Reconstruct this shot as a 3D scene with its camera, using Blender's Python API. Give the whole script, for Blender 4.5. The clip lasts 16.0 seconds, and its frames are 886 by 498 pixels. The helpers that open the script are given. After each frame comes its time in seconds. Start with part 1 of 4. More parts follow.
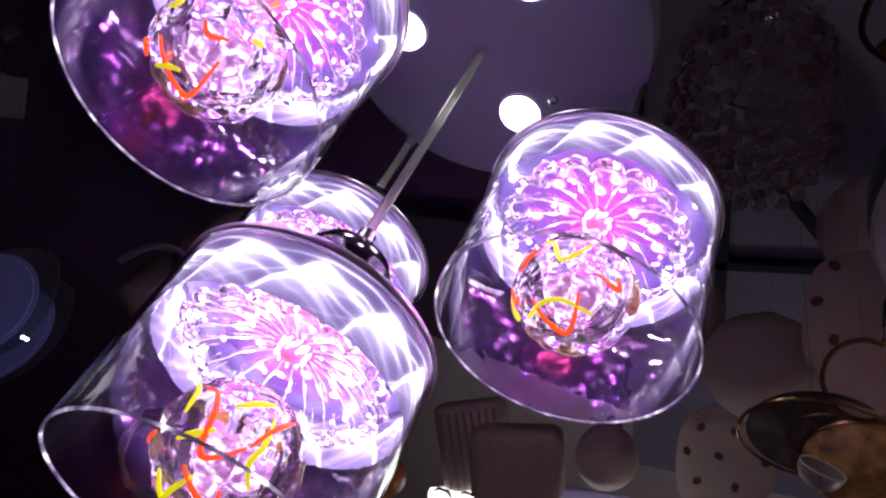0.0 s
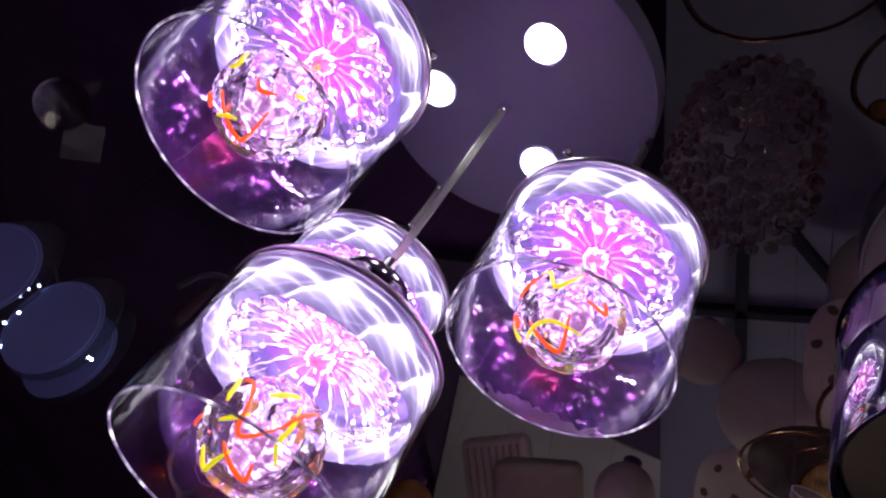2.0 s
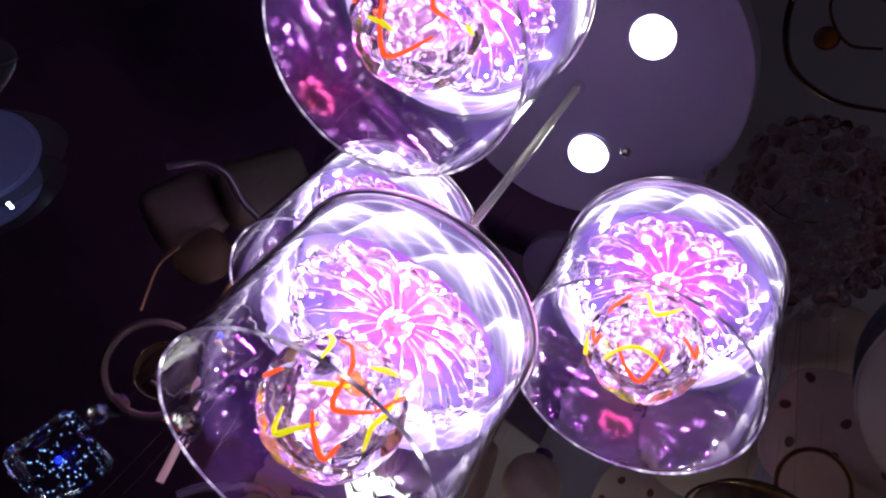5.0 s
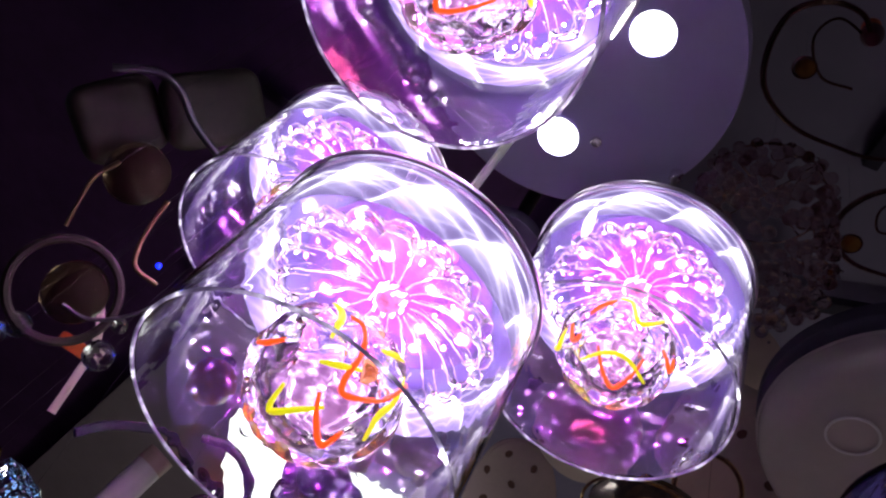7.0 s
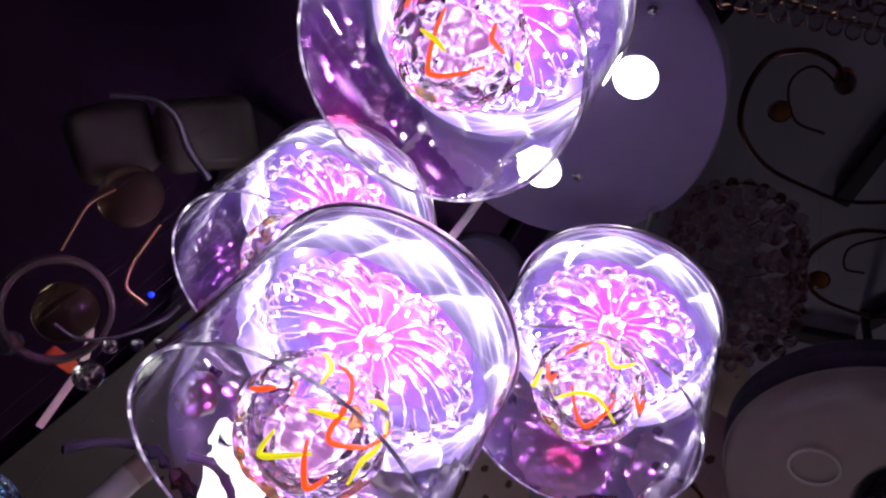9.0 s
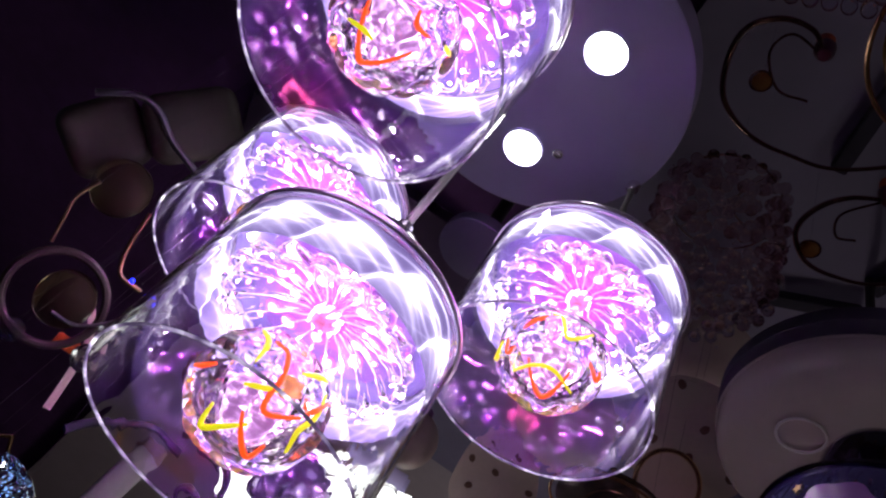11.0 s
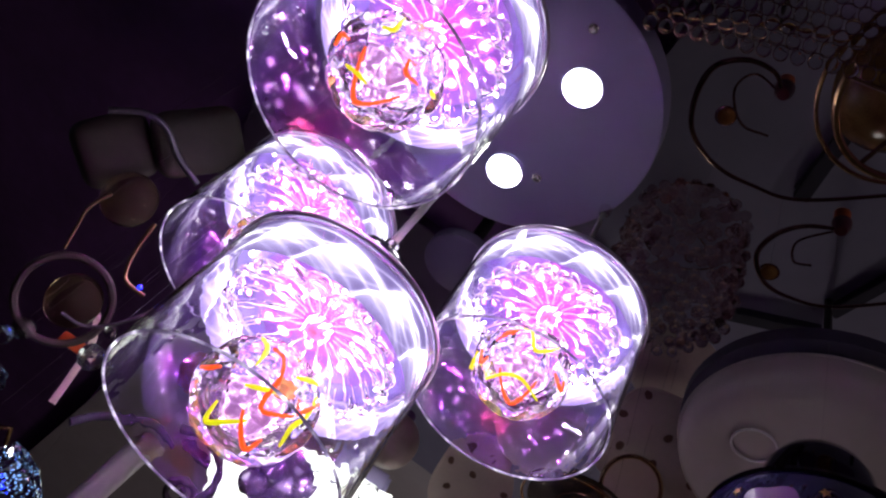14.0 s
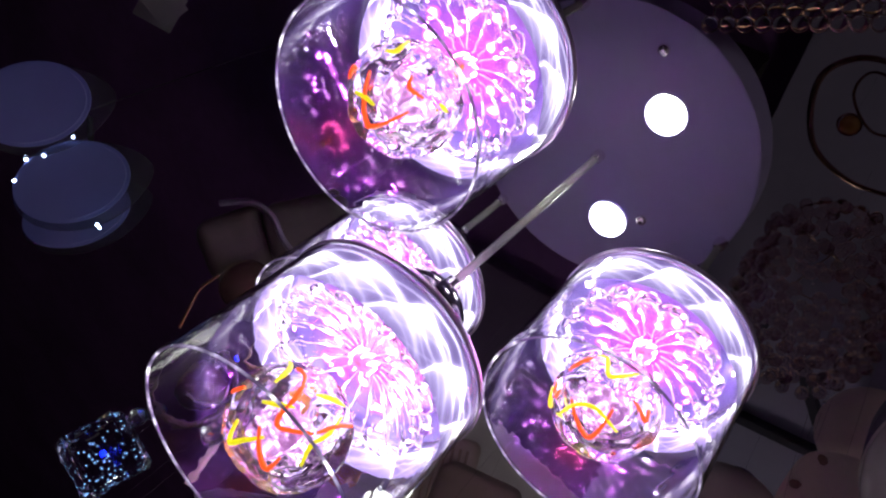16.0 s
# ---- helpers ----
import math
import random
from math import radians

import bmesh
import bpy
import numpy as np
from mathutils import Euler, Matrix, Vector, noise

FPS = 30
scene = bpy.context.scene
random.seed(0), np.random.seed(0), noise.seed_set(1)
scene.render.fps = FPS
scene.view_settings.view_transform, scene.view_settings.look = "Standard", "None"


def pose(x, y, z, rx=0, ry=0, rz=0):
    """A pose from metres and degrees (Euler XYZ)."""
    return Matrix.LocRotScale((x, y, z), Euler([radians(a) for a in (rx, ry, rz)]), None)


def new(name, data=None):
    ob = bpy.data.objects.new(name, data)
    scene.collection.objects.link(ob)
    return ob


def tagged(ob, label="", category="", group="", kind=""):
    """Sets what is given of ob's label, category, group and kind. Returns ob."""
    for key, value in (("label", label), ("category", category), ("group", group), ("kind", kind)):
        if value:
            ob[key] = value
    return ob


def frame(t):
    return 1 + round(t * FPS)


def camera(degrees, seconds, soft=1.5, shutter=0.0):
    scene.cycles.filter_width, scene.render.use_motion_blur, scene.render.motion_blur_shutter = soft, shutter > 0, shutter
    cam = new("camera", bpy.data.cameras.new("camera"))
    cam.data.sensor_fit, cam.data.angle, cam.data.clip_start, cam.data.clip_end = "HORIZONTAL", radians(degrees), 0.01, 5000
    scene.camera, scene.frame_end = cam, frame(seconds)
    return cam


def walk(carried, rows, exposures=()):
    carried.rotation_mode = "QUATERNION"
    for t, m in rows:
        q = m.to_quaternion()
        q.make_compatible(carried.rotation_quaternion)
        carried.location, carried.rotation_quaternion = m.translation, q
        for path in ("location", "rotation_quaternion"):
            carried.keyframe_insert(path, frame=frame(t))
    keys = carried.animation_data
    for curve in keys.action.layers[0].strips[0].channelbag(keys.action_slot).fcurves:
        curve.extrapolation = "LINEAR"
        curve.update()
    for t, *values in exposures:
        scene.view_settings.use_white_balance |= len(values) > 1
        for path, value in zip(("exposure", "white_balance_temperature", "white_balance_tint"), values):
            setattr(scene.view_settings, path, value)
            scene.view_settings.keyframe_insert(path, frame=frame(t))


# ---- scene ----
cam = camera(58.7, 16.0, soft=2.3)
PATH = [
    (0.0, pose(0.0001, -0.0005, 1.9401, 136.80, -19.45, 8.11)),
    (0.5, pose(0.0108, 0.0010, 1.9279, 138.67, -20.65, 6.27)),
    (1.0, pose(0.0174, -0.0078, 1.9161, 139.48, -20.88, 7.18)),
    (1.5, pose(0.0271, -0.0115, 1.9136, 140.40, -21.94, 7.55)),
    (2.0, pose(0.0394, -0.0215, 1.9004, 140.29, -23.18, 9.48)),
    (2.5, pose(0.0312, -0.0227, 1.8943, 140.93, -23.18, 8.00)),
    (3.0, pose(0.0223, -0.0255, 1.8962, 141.21, -23.27, 5.68)),
    (3.5, pose(0.0013, -0.0296, 1.8930, 141.56, -23.58, 2.76)),
    (4.0, pose(-0.0350, -0.0266, 1.8914, 142.13, -24.62, -1.13)),
    (6.3, pose(-0.1342, 0.0116, 1.9035, 145.38, -23.57, -23.33)),
    (6.5, pose(-0.1401, 0.0131, 1.9031, 145.69, -23.47, -24.16)),
    (7.0, pose(-0.1522, 0.0117, 1.8975, 145.45, -22.41, -26.38)),
    (7.5, pose(-0.1618, 0.0087, 1.8956, 146.00, -21.92, -28.32)),
    (8.0, pose(-0.1761, 0.0020, 1.8934, 146.42, -21.67, -30.18)),
    (10.3, pose(-0.1347, -0.0350, 1.8989, 144.09, -24.62, -24.67)),
    (10.5, pose(-0.1308, -0.0383, 1.8990, 143.55, -24.96, -24.25)),
    (11.0, pose(-0.1277, -0.0385, 1.9020, 143.40, -24.03, -25.16)),
    (11.5, pose(-0.1426, -0.0509, 1.9006, 141.17, -23.68, -28.06)),
    (12.0, pose(-0.1358, -0.0629, 1.8887, 142.26, -24.77, -27.27)),
    (12.5, pose(-0.1294, -0.0673, 1.8832, 143.55, -24.41, -27.33)),
    (13.0, pose(-0.1290, -0.0726, 1.8788, 144.78, -24.49, -27.87)),
    (13.5, pose(-0.1325, -0.0744, 1.8739, 144.89, -24.66, -27.98)),
    (14.0, pose(-0.1271, -0.0731, 1.8772, 144.51, -24.35, -27.07)),
    (14.5, pose(-0.1108, -0.0618, 1.8798, 143.80, -25.70, -23.86)),
    (15.0, pose(-0.0751, -0.0542, 1.8890, 144.39, -28.54, -18.31)),
    (15.5, pose(-0.0439, -0.0502, 1.8992, 146.06, -32.04, -14.24)),
    (16.0, pose(-0.0251, -0.0516, 1.9011, 146.68, -34.21, -11.26)),
]
walk(cam, PATH, ((0.0, 0.32, 6500, 10), (4.0, 0.52, 6500, 7), (6.5, 0.54, 6450, 3), (8.0, 0.52, 6400, 5), (10.5, 0.50, 6400, 8), (12.0, 0.54, 6450, 3), (16.0, 0.62, 6450, 1)))

# ---- light: the shop is dark, lit by its own lamps and two added globes ----
world = bpy.data.worlds.new("shop_air")
scene.world = world
world.use_nodes = True
world.node_tree.nodes["Background"].inputs[0].default_value = (0.30, 0.24, 0.42, 1)
world.node_tree.nodes["Background"].inputs[1].default_value = 0.028


# ---- materials ----
def mat(name, color, rough=0.5, metal=0.0, trans=0.0, ior=1.45, emit=None, power=0.0, grain=0.0, size=60.0, bump=0.0, coat=0.0, speck=None):
    """A principled material with colour variation at two scales and a fine bump."""
    m = bpy.data.materials.new(name)
    m.use_nodes = True
    nt = m.node_tree
    b = nt.nodes["Principled BSDF"]
    b.inputs["Base Color"].default_value = (*color, 1)
    b.inputs["Roughness"].default_value = rough
    b.inputs["Metallic"].default_value = metal
    b.inputs["Transmission Weight"].default_value = trans
    b.inputs["IOR"].default_value = ior
    b.inputs["Coat Weight"].default_value = coat
    b.inputs["Coat Roughness"].default_value = 0.05
    if emit:
        b.inputs["Emission Color"].default_value = (*emit, 1)
        b.inputs["Emission Strength"].default_value = power
    if grain or bump:
        co = nt.nodes.new("ShaderNodeTexCoord")
        big = nt.nodes.new("ShaderNodeTexNoise")
        big.inputs["Scale"].default_value = size
        big.inputs["Detail"].default_value = 4
        nt.links.new(co.outputs["Object"], big.inputs["Vector"])
        fine = nt.nodes.new("ShaderNodeTexNoise")
        fine.inputs["Scale"].default_value = size * 9
        fine.inputs["Detail"].default_value = 3
        nt.links.new(co.outputs["Object"], fine.inputs["Vector"])
        add = nt.nodes.new("ShaderNodeMath")
        add.operation = "MULTIPLY_ADD"
        add.inputs[1].default_value = 0.35
        nt.links.new(fine.outputs["Fac"], add.inputs[0])
        nt.links.new(big.outputs["Fac"], add.inputs[2])
        if grain:
            ramp = nt.nodes.new("ShaderNodeValToRGB")
            ramp.color_ramp.elements[0].position = 0.35
            ramp.color_ramp.elements[1].position = 0.95
            lo = [c * (1 - grain) for c in color]
            hi = [min(1, c * (1 + grain)) for c in color]
            ramp.color_ramp.elements[0].color = (*lo, 1)
            ramp.color_ramp.elements[1].color = (*hi, 1)
            nt.links.new(add.outputs[0], ramp.inputs[0])
            nt.links.new(ramp.outputs[0], b.inputs["Base Color"])
        if bump:
            bp = nt.nodes.new("ShaderNodeBump")
            bp.inputs["Strength"].default_value = bump
            bp.inputs["Distance"].default_value = 0.002
            nt.links.new(add.outputs[0], bp.inputs["Height"])
            nt.links.new(bp.outputs[0], b.inputs["Normal"])
    return m


def glow(name, color, power, vary=0.0, size=90.0, base=0.6):
    """A surface that gives off light, a little uneven."""
    m = bpy.data.materials.new(name)
    m.use_nodes = True
    nt = m.node_tree
    b = nt.nodes["Principled BSDF"]
    b.inputs["Base Color"].default_value = (*[base * c for c in color], 1)
    b.inputs["Roughness"].default_value = 0.35
    b.inputs["Emission Color"].default_value = (*color, 1)
    b.inputs["Emission Strength"].default_value = power
    if vary:
        co = nt.nodes.new("ShaderNodeTexCoord")
        n = nt.nodes.new("ShaderNodeTexNoise")
        n.inputs["Scale"].default_value = size
        n.inputs["Detail"].default_value = 2
        nt.links.new(co.outputs["Object"], n.inputs["Vector"])
        r = nt.nodes.new("ShaderNodeMapRange")
        r.inputs["From Min"].default_value = 0.3
        r.inputs["From Max"].default_value = 0.7
        r.inputs["To Min"].default_value = power * (1 - vary)
        r.inputs["To Max"].default_value = power * (1 + vary)
        nt.links.new(n.outputs["Fac"], r.inputs["Value"])
        nt.links.new(r.outputs[0], b.inputs["Emission Strength"])
    return m


def wire(nt, op, *args):
    """One math node; each argument is a number or another node's output."""
    n = nt.nodes.new("ShaderNodeMath")
    n.operation = op
    for i, a in enumerate(args):
        if isinstance(a, (int, float)):
            n.inputs[i].default_value = a
        else:
            nt.links.new(a, n.inputs[i])
    return n.outputs[0]


def noise_of(nt, vector, size, detail=2.0):
    n = nt.nodes.new("ShaderNodeTexNoise")
    n.inputs["Scale"].default_value = size
    n.inputs["Detail"].default_value = detail
    nt.links.new(vector, n.inputs["Vector"])
    return n.outputs["Fac"]


def blend(nt, fac, a, b):
    n = nt.nodes.new("ShaderNodeMix")
    n.data_type = "RGBA"
    n.inputs[6].default_value, n.inputs[7].default_value = (*a, 1), (*b, 1)
    nt.links.new(fac, n.inputs[0])
    return n.outputs[2]


def painted_caustic_band():
    """The frosted upper band of a shade: light thrown by the cut bowl, ten bowed crests with long tails that cross, is
    painted into its emission.
    """
    m = bpy.data.materials.new("caustic_painted_band")
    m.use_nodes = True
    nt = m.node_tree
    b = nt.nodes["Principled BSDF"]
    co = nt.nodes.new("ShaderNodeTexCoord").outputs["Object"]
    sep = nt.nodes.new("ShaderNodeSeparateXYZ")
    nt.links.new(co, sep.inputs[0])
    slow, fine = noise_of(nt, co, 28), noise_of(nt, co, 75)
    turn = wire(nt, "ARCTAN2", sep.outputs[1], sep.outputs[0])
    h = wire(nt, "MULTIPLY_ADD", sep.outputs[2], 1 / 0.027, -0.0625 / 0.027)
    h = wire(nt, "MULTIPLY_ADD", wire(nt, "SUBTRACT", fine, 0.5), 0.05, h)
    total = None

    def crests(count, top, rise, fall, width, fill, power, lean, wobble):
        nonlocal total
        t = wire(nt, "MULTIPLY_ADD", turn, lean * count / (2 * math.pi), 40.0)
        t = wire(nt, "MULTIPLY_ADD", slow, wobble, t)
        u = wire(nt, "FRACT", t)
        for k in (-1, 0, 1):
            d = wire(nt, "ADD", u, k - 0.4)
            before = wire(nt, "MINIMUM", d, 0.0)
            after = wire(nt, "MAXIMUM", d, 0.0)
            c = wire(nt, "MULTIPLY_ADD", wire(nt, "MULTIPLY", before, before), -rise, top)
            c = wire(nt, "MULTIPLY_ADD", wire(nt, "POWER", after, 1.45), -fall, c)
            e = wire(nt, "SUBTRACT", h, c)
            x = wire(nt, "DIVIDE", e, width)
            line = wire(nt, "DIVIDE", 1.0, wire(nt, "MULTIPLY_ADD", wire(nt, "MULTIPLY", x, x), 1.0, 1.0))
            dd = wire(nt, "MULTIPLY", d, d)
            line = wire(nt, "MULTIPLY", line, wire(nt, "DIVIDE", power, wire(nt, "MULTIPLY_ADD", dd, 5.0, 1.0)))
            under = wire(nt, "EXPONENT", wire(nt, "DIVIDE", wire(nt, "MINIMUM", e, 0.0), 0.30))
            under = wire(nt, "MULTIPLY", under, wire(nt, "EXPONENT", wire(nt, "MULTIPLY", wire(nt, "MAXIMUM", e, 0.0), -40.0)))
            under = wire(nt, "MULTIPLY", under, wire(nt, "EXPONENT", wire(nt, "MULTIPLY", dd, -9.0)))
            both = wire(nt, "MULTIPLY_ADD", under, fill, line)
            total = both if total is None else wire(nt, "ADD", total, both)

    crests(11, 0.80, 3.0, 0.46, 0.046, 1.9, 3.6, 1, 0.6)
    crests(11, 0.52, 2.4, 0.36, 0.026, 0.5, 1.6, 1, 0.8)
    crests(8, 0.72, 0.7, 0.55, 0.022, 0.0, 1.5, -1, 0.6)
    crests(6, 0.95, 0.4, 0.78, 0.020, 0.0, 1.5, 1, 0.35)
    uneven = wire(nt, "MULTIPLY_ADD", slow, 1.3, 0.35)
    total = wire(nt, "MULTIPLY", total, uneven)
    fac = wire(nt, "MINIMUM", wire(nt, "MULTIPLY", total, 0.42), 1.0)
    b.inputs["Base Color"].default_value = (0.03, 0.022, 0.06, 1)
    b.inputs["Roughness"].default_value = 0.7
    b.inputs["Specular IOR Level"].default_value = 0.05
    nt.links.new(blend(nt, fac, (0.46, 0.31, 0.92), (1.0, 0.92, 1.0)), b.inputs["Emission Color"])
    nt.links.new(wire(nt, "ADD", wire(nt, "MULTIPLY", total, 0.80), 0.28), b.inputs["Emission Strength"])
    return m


def painted_edge_glow(name, dim, bright, low, high, size):
    """Cut glass edges with light painted in as emission: dim along most of their length, with short very bright
    stretches.
    """
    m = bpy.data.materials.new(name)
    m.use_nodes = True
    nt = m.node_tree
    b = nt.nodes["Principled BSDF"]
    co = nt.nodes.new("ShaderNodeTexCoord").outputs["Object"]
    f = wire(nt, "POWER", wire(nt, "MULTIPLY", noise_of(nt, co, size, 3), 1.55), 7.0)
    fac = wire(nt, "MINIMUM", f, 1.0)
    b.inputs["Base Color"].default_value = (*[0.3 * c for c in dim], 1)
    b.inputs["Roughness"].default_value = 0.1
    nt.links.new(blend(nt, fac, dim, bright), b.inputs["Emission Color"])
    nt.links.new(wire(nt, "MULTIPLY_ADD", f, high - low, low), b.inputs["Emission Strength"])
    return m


def led_halo(name, rim, core, low, high, radius):
    """A small disc with the bloom round a light painted in: hot in the middle, falling off towards its rim."""
    m = bpy.data.materials.new(name)
    m.use_nodes = True
    nt = m.node_tree
    b = nt.nodes["Principled BSDF"]
    co = nt.nodes.new("ShaderNodeTexCoord").outputs["Object"]
    ln = nt.nodes.new("ShaderNodeVectorMath")
    ln.operation = "LENGTH"
    nt.links.new(co, ln.inputs[0])
    f = wire(nt, "EXPONENT", wire(nt, "MULTIPLY", wire(nt, "POWER", wire(nt, "DIVIDE", ln.outputs["Value"], radius), 2.0), -5.5))
    b.inputs["Base Color"].default_value = (*[0.2 * c for c in rim], 1)
    nt.links.new(blend(nt, f, rim, core), b.inputs["Emission Color"])
    nt.links.new(wire(nt, "MULTIPLY_ADD", wire(nt, "POWER", f, 1.6), high - low, low), b.inputs["Emission Strength"])
    return m


GLASS = mat("clear_glass", (1, 1, 1), 0.0, trans=1.0, ior=1.43)
GLASS.node_tree.nodes["Principled BSDF"].inputs["Specular Tint"].default_value = (0.55, 0.28, 0.80, 1)
FLOWER = mat("pressed_glass", (0.98, 0.93, 1.0), 0.0, trans=1.0, ior=1.22, bump=0.12, size=160)
EDGE = mat("edge_glass", (1.0, 0.95, 1.0), 0.0, trans=1.0, ior=1.38)
BALL = mat("rippled_glass", (1.0, 0.94, 1.0), 0.0, trans=0.988, ior=1.42)
CHROME = mat("chrome", (0.82, 0.78, 0.84), 0.24, metal=1.0, grain=0.06, size=40)
PLATE = mat("lilac_enamel", (0.10, 0.075, 0.24), 0.30, grain=0.08, size=50, coat=0.3)
BAND = painted_caustic_band()
RIB = painted_edge_glow("painted_glow_rib", (0.95, 0.66, 1.0), (1.0, 0.92, 1.0), 0.62, 4.5, 110)
LIP = painted_edge_glow("painted_lip_glint", (0.75, 0.50, 1.0), (1.0, 0.90, 1.0), 0.28, 4.0, 190)
RIMGLASS = painted_edge_glow("painted_glow_rim", (0.50, 0.36, 0.72), (1.0, 0.94, 1.0), 0.06, 1.6, 85)
GLITTER = painted_edge_glow("painted_core_glitter", (0.66, 0.28, 0.80), (1.0, 0.82, 1.0), 0.32, 3.2, 300)
LED_HALO = led_halo("led_halo", (0.72, 0.12, 0.86), (1.0, 0.86, 1.0), 0.62, 60.0, 0.0046)
# Stepped glowing discs stand in for LED light falling off over the plate.
GLOWDISC = glow("violet_glow_disc", (0.44, 0.14, 0.88), 0.36, 0.35, 90, 0.12)
GLOWFALLOFF = [glow("glow_falloff_ring", c, s, 0.35, 90, 0.15) for c, s in (((0.66, 0.12, 0.86), 0.47), ((0.55, 0.13, 0.88), 0.41))]
GLOWCORE = glow("magenta_glow_disc", (0.75, 0.10, 0.80), 0.56, 0.35, 90, 0.2)
LEDW = glow("white_led", (1.0, 0.93, 1.0), 260.0)
LEDP = glow("pink_led", (0.90, 0.18, 1.0), 280.0)
# Glint beads are added for sparkle on the glass, not LEDs of the lamp.
GLINT = glow("edge_glint_helper", (1.0, 0.90, 1.0), 250.0)
GLINTP = glow("pink_glint_helper", (0.90, 0.16, 1.0), 280.0)
REDLED = glow("red_led", (1.0, 0.16, 0.36), 25.0)
REDCORE = glow("red_core_glow", (1.0, 0.20, 0.60), 0.8, 0.5, 400, 0.2)
AMBER = mat("amber_brass", (0.80, 0.40, 0.08), 0.25, metal=0.55, grain=0.5, size=200, bump=0.6, coat=0.6)
# The strokes are no lamps; their brightness is painted in as emission.
ORANGE = mat("glowing_orange_glass", (1.0, 0.10, 0.01), 0.3, grain=0.1, size=80, emit=(1.0, 0.08, 0.01), power=0.85)
YELLOW = mat("glowing_yellow_glass", (0.80, 0.72, 0.02), 0.3, grain=0.1, size=80, emit=(0.72, 0.66, 0.01), power=0.7)
CORD = mat("clear_cord", (0.56, 0.55, 0.58), 0.25, trans=0.45, ior=1.4, grain=0.05)
WIRE = mat("copper_wire", (0.75, 0.62, 0.55), 0.3, metal=1.0)
# Violet lamp light is put into the tint of this white enamel.
WHITE = mat("violet_tinted_white", (0.47, 0.43, 0.74), 0.38, grain=0.05, size=18, bump=0.03, coat=0.15)
SPOT = glow("spot_lens", (1.0, 0.98, 0.93), 9.0)
CAPMETAL = mat("violet_chrome", (0.74, 0.62, 0.84), 0.28, metal=0.7, grain=0.15, size=60)
DARKCHROME = mat("dark_violet_chrome", (0.26, 0.20, 0.29), 0.10, metal=1.0, grain=0.15, size=60)
DARK = mat("dark_steel", (0.03, 0.025, 0.03), 0.55, metal=0.3, grain=0.2)
GOLD = mat("gold_metal", (0.66, 0.42, 0.20), 0.22, metal=1.0, grain=0.15, size=50)
COPPER = mat("rose_gold_metal", (0.36, 0.21, 0.165), 0.20, metal=1.0, grain=0.15, size=50)
MILK = mat("milk_glass", (0.52, 0.42, 0.385), 0.55, grain=0.12, size=25, coat=0.04)
DULLGOLD = mat("dark_gold", (0.17, 0.10, 0.065), 0.35, metal=0.9, grain=0.3, size=80)
DULLCHROME = mat("dull_chrome", (0.19, 0.17, 0.22), 0.35, metal=0.9, grain=0.2, size=80)
CREAM = mat("cream_glass", (0.30, 0.25, 0.23), 0.35, grain=0.12, size=40, coat=0.2)
PALE = mat("pale_plastic", (0.80, 0.78, 0.82), 0.4, grain=0.05)
TUBEWHITE = mat("greyish_white_tube", (0.56, 0.54, 0.54), 0.45, grain=0.12, size=30)
SMOKYBOWL = mat("smoky_bowl_glass", (0.20, 0.17, 0.16), 0.15, trans=0.6, ior=1.2, grain=0.7, size=70, bump=0.2, coat=0.4)
BEIGE = mat("beige_acrylic", (0.38, 0.28, 0.24), 0.5, grain=0.1, size=30, coat=0.2)
REDCUP = mat("dark_red_enamel", (0.12, 0.022, 0.040), 0.35, grain=0.2, size=40, coat=0.3)
STAR = mat("brown_star_print", (0.13, 0.065, 0.045), 0.5, grain=0.2)
BEAD = mat("rose_crystal", (0.80, 0.66, 0.69), 0.02, trans=0.99, ior=1.20)
DRUMBEAD = mat("clear_bead", (0.84, 0.82, 0.88), 0.02, trans=1.0, ior=1.13)
ICE = mat("ice_blue_crystal", (0.80, 0.88, 1.0), 0.0, trans=1.0, ior=1.45)
CRYSTAL = mat("clear_crystal", (0.95, 0.96, 1.0), 0.0, trans=1.0, ior=1.55, bump=0.15, size=120)
SMOKE = mat("smoked_acrylic", (0.72, 0.64, 0.66), 0.16, trans=0.25, ior=1.3, grain=0.08, size=14, coat=0.5)
BLUEPLATE = mat("dark_blue_plate", (0.10, 0.088, 0.15), 0.5, grain=0.15, size=20)
DARKBROWN = mat("dark_brown_acrylic", (0.034, 0.025, 0.024), 0.5, grain=0.25, size=22)
BROWN = mat("brown_acrylic", (0.058, 0.044, 0.042), 0.60, grain=0.25, size=22, bump=0.05)
DUSKY = mat("dusky_lilac_enamel", (0.17, 0.14, 0.26), 0.45, grain=0.08, size=20, bump=0.03)
BLACKCHROME = mat("black_chrome", (0.10, 0.09, 0.12), 0.06, metal=1.0, grain=0.15, size=60)
NAVY = mat("navy_lacquer", (0.014, 0.016, 0.042), 0.04, grain=0.15, size=30, coat=1.0)
for gloss in (NAVY,):
    gloss.node_tree.nodes["Principled BSDF"].inputs["Coat IOR"].default_value = 2.2
    gloss.node_tree.nodes["Principled BSDF"].inputs["Coat Roughness"].default_value = 0.015
PINKPRINT = mat("pink_print", (0.095, 0.062, 0.135), 0.2, grain=0.06, coat=1.0)
YELLOWPRINT = mat("yellow_print", (0.22, 0.18, 0.03), 0.3)
DARKGLASS = mat("dark_clear_acrylic", (0.55, 0.56, 0.62), 0.06, trans=0.92, ior=1.35, grain=0.1, size=40)
# The lamp's own blue light is put into the colour and faint emission.
PETAL = mat("blue_glow_acrylic", (0.17, 0.18, 0.38), 0.3, grain=0.05, size=20, emit=(0.10, 0.12, 0.42), power=0.035)
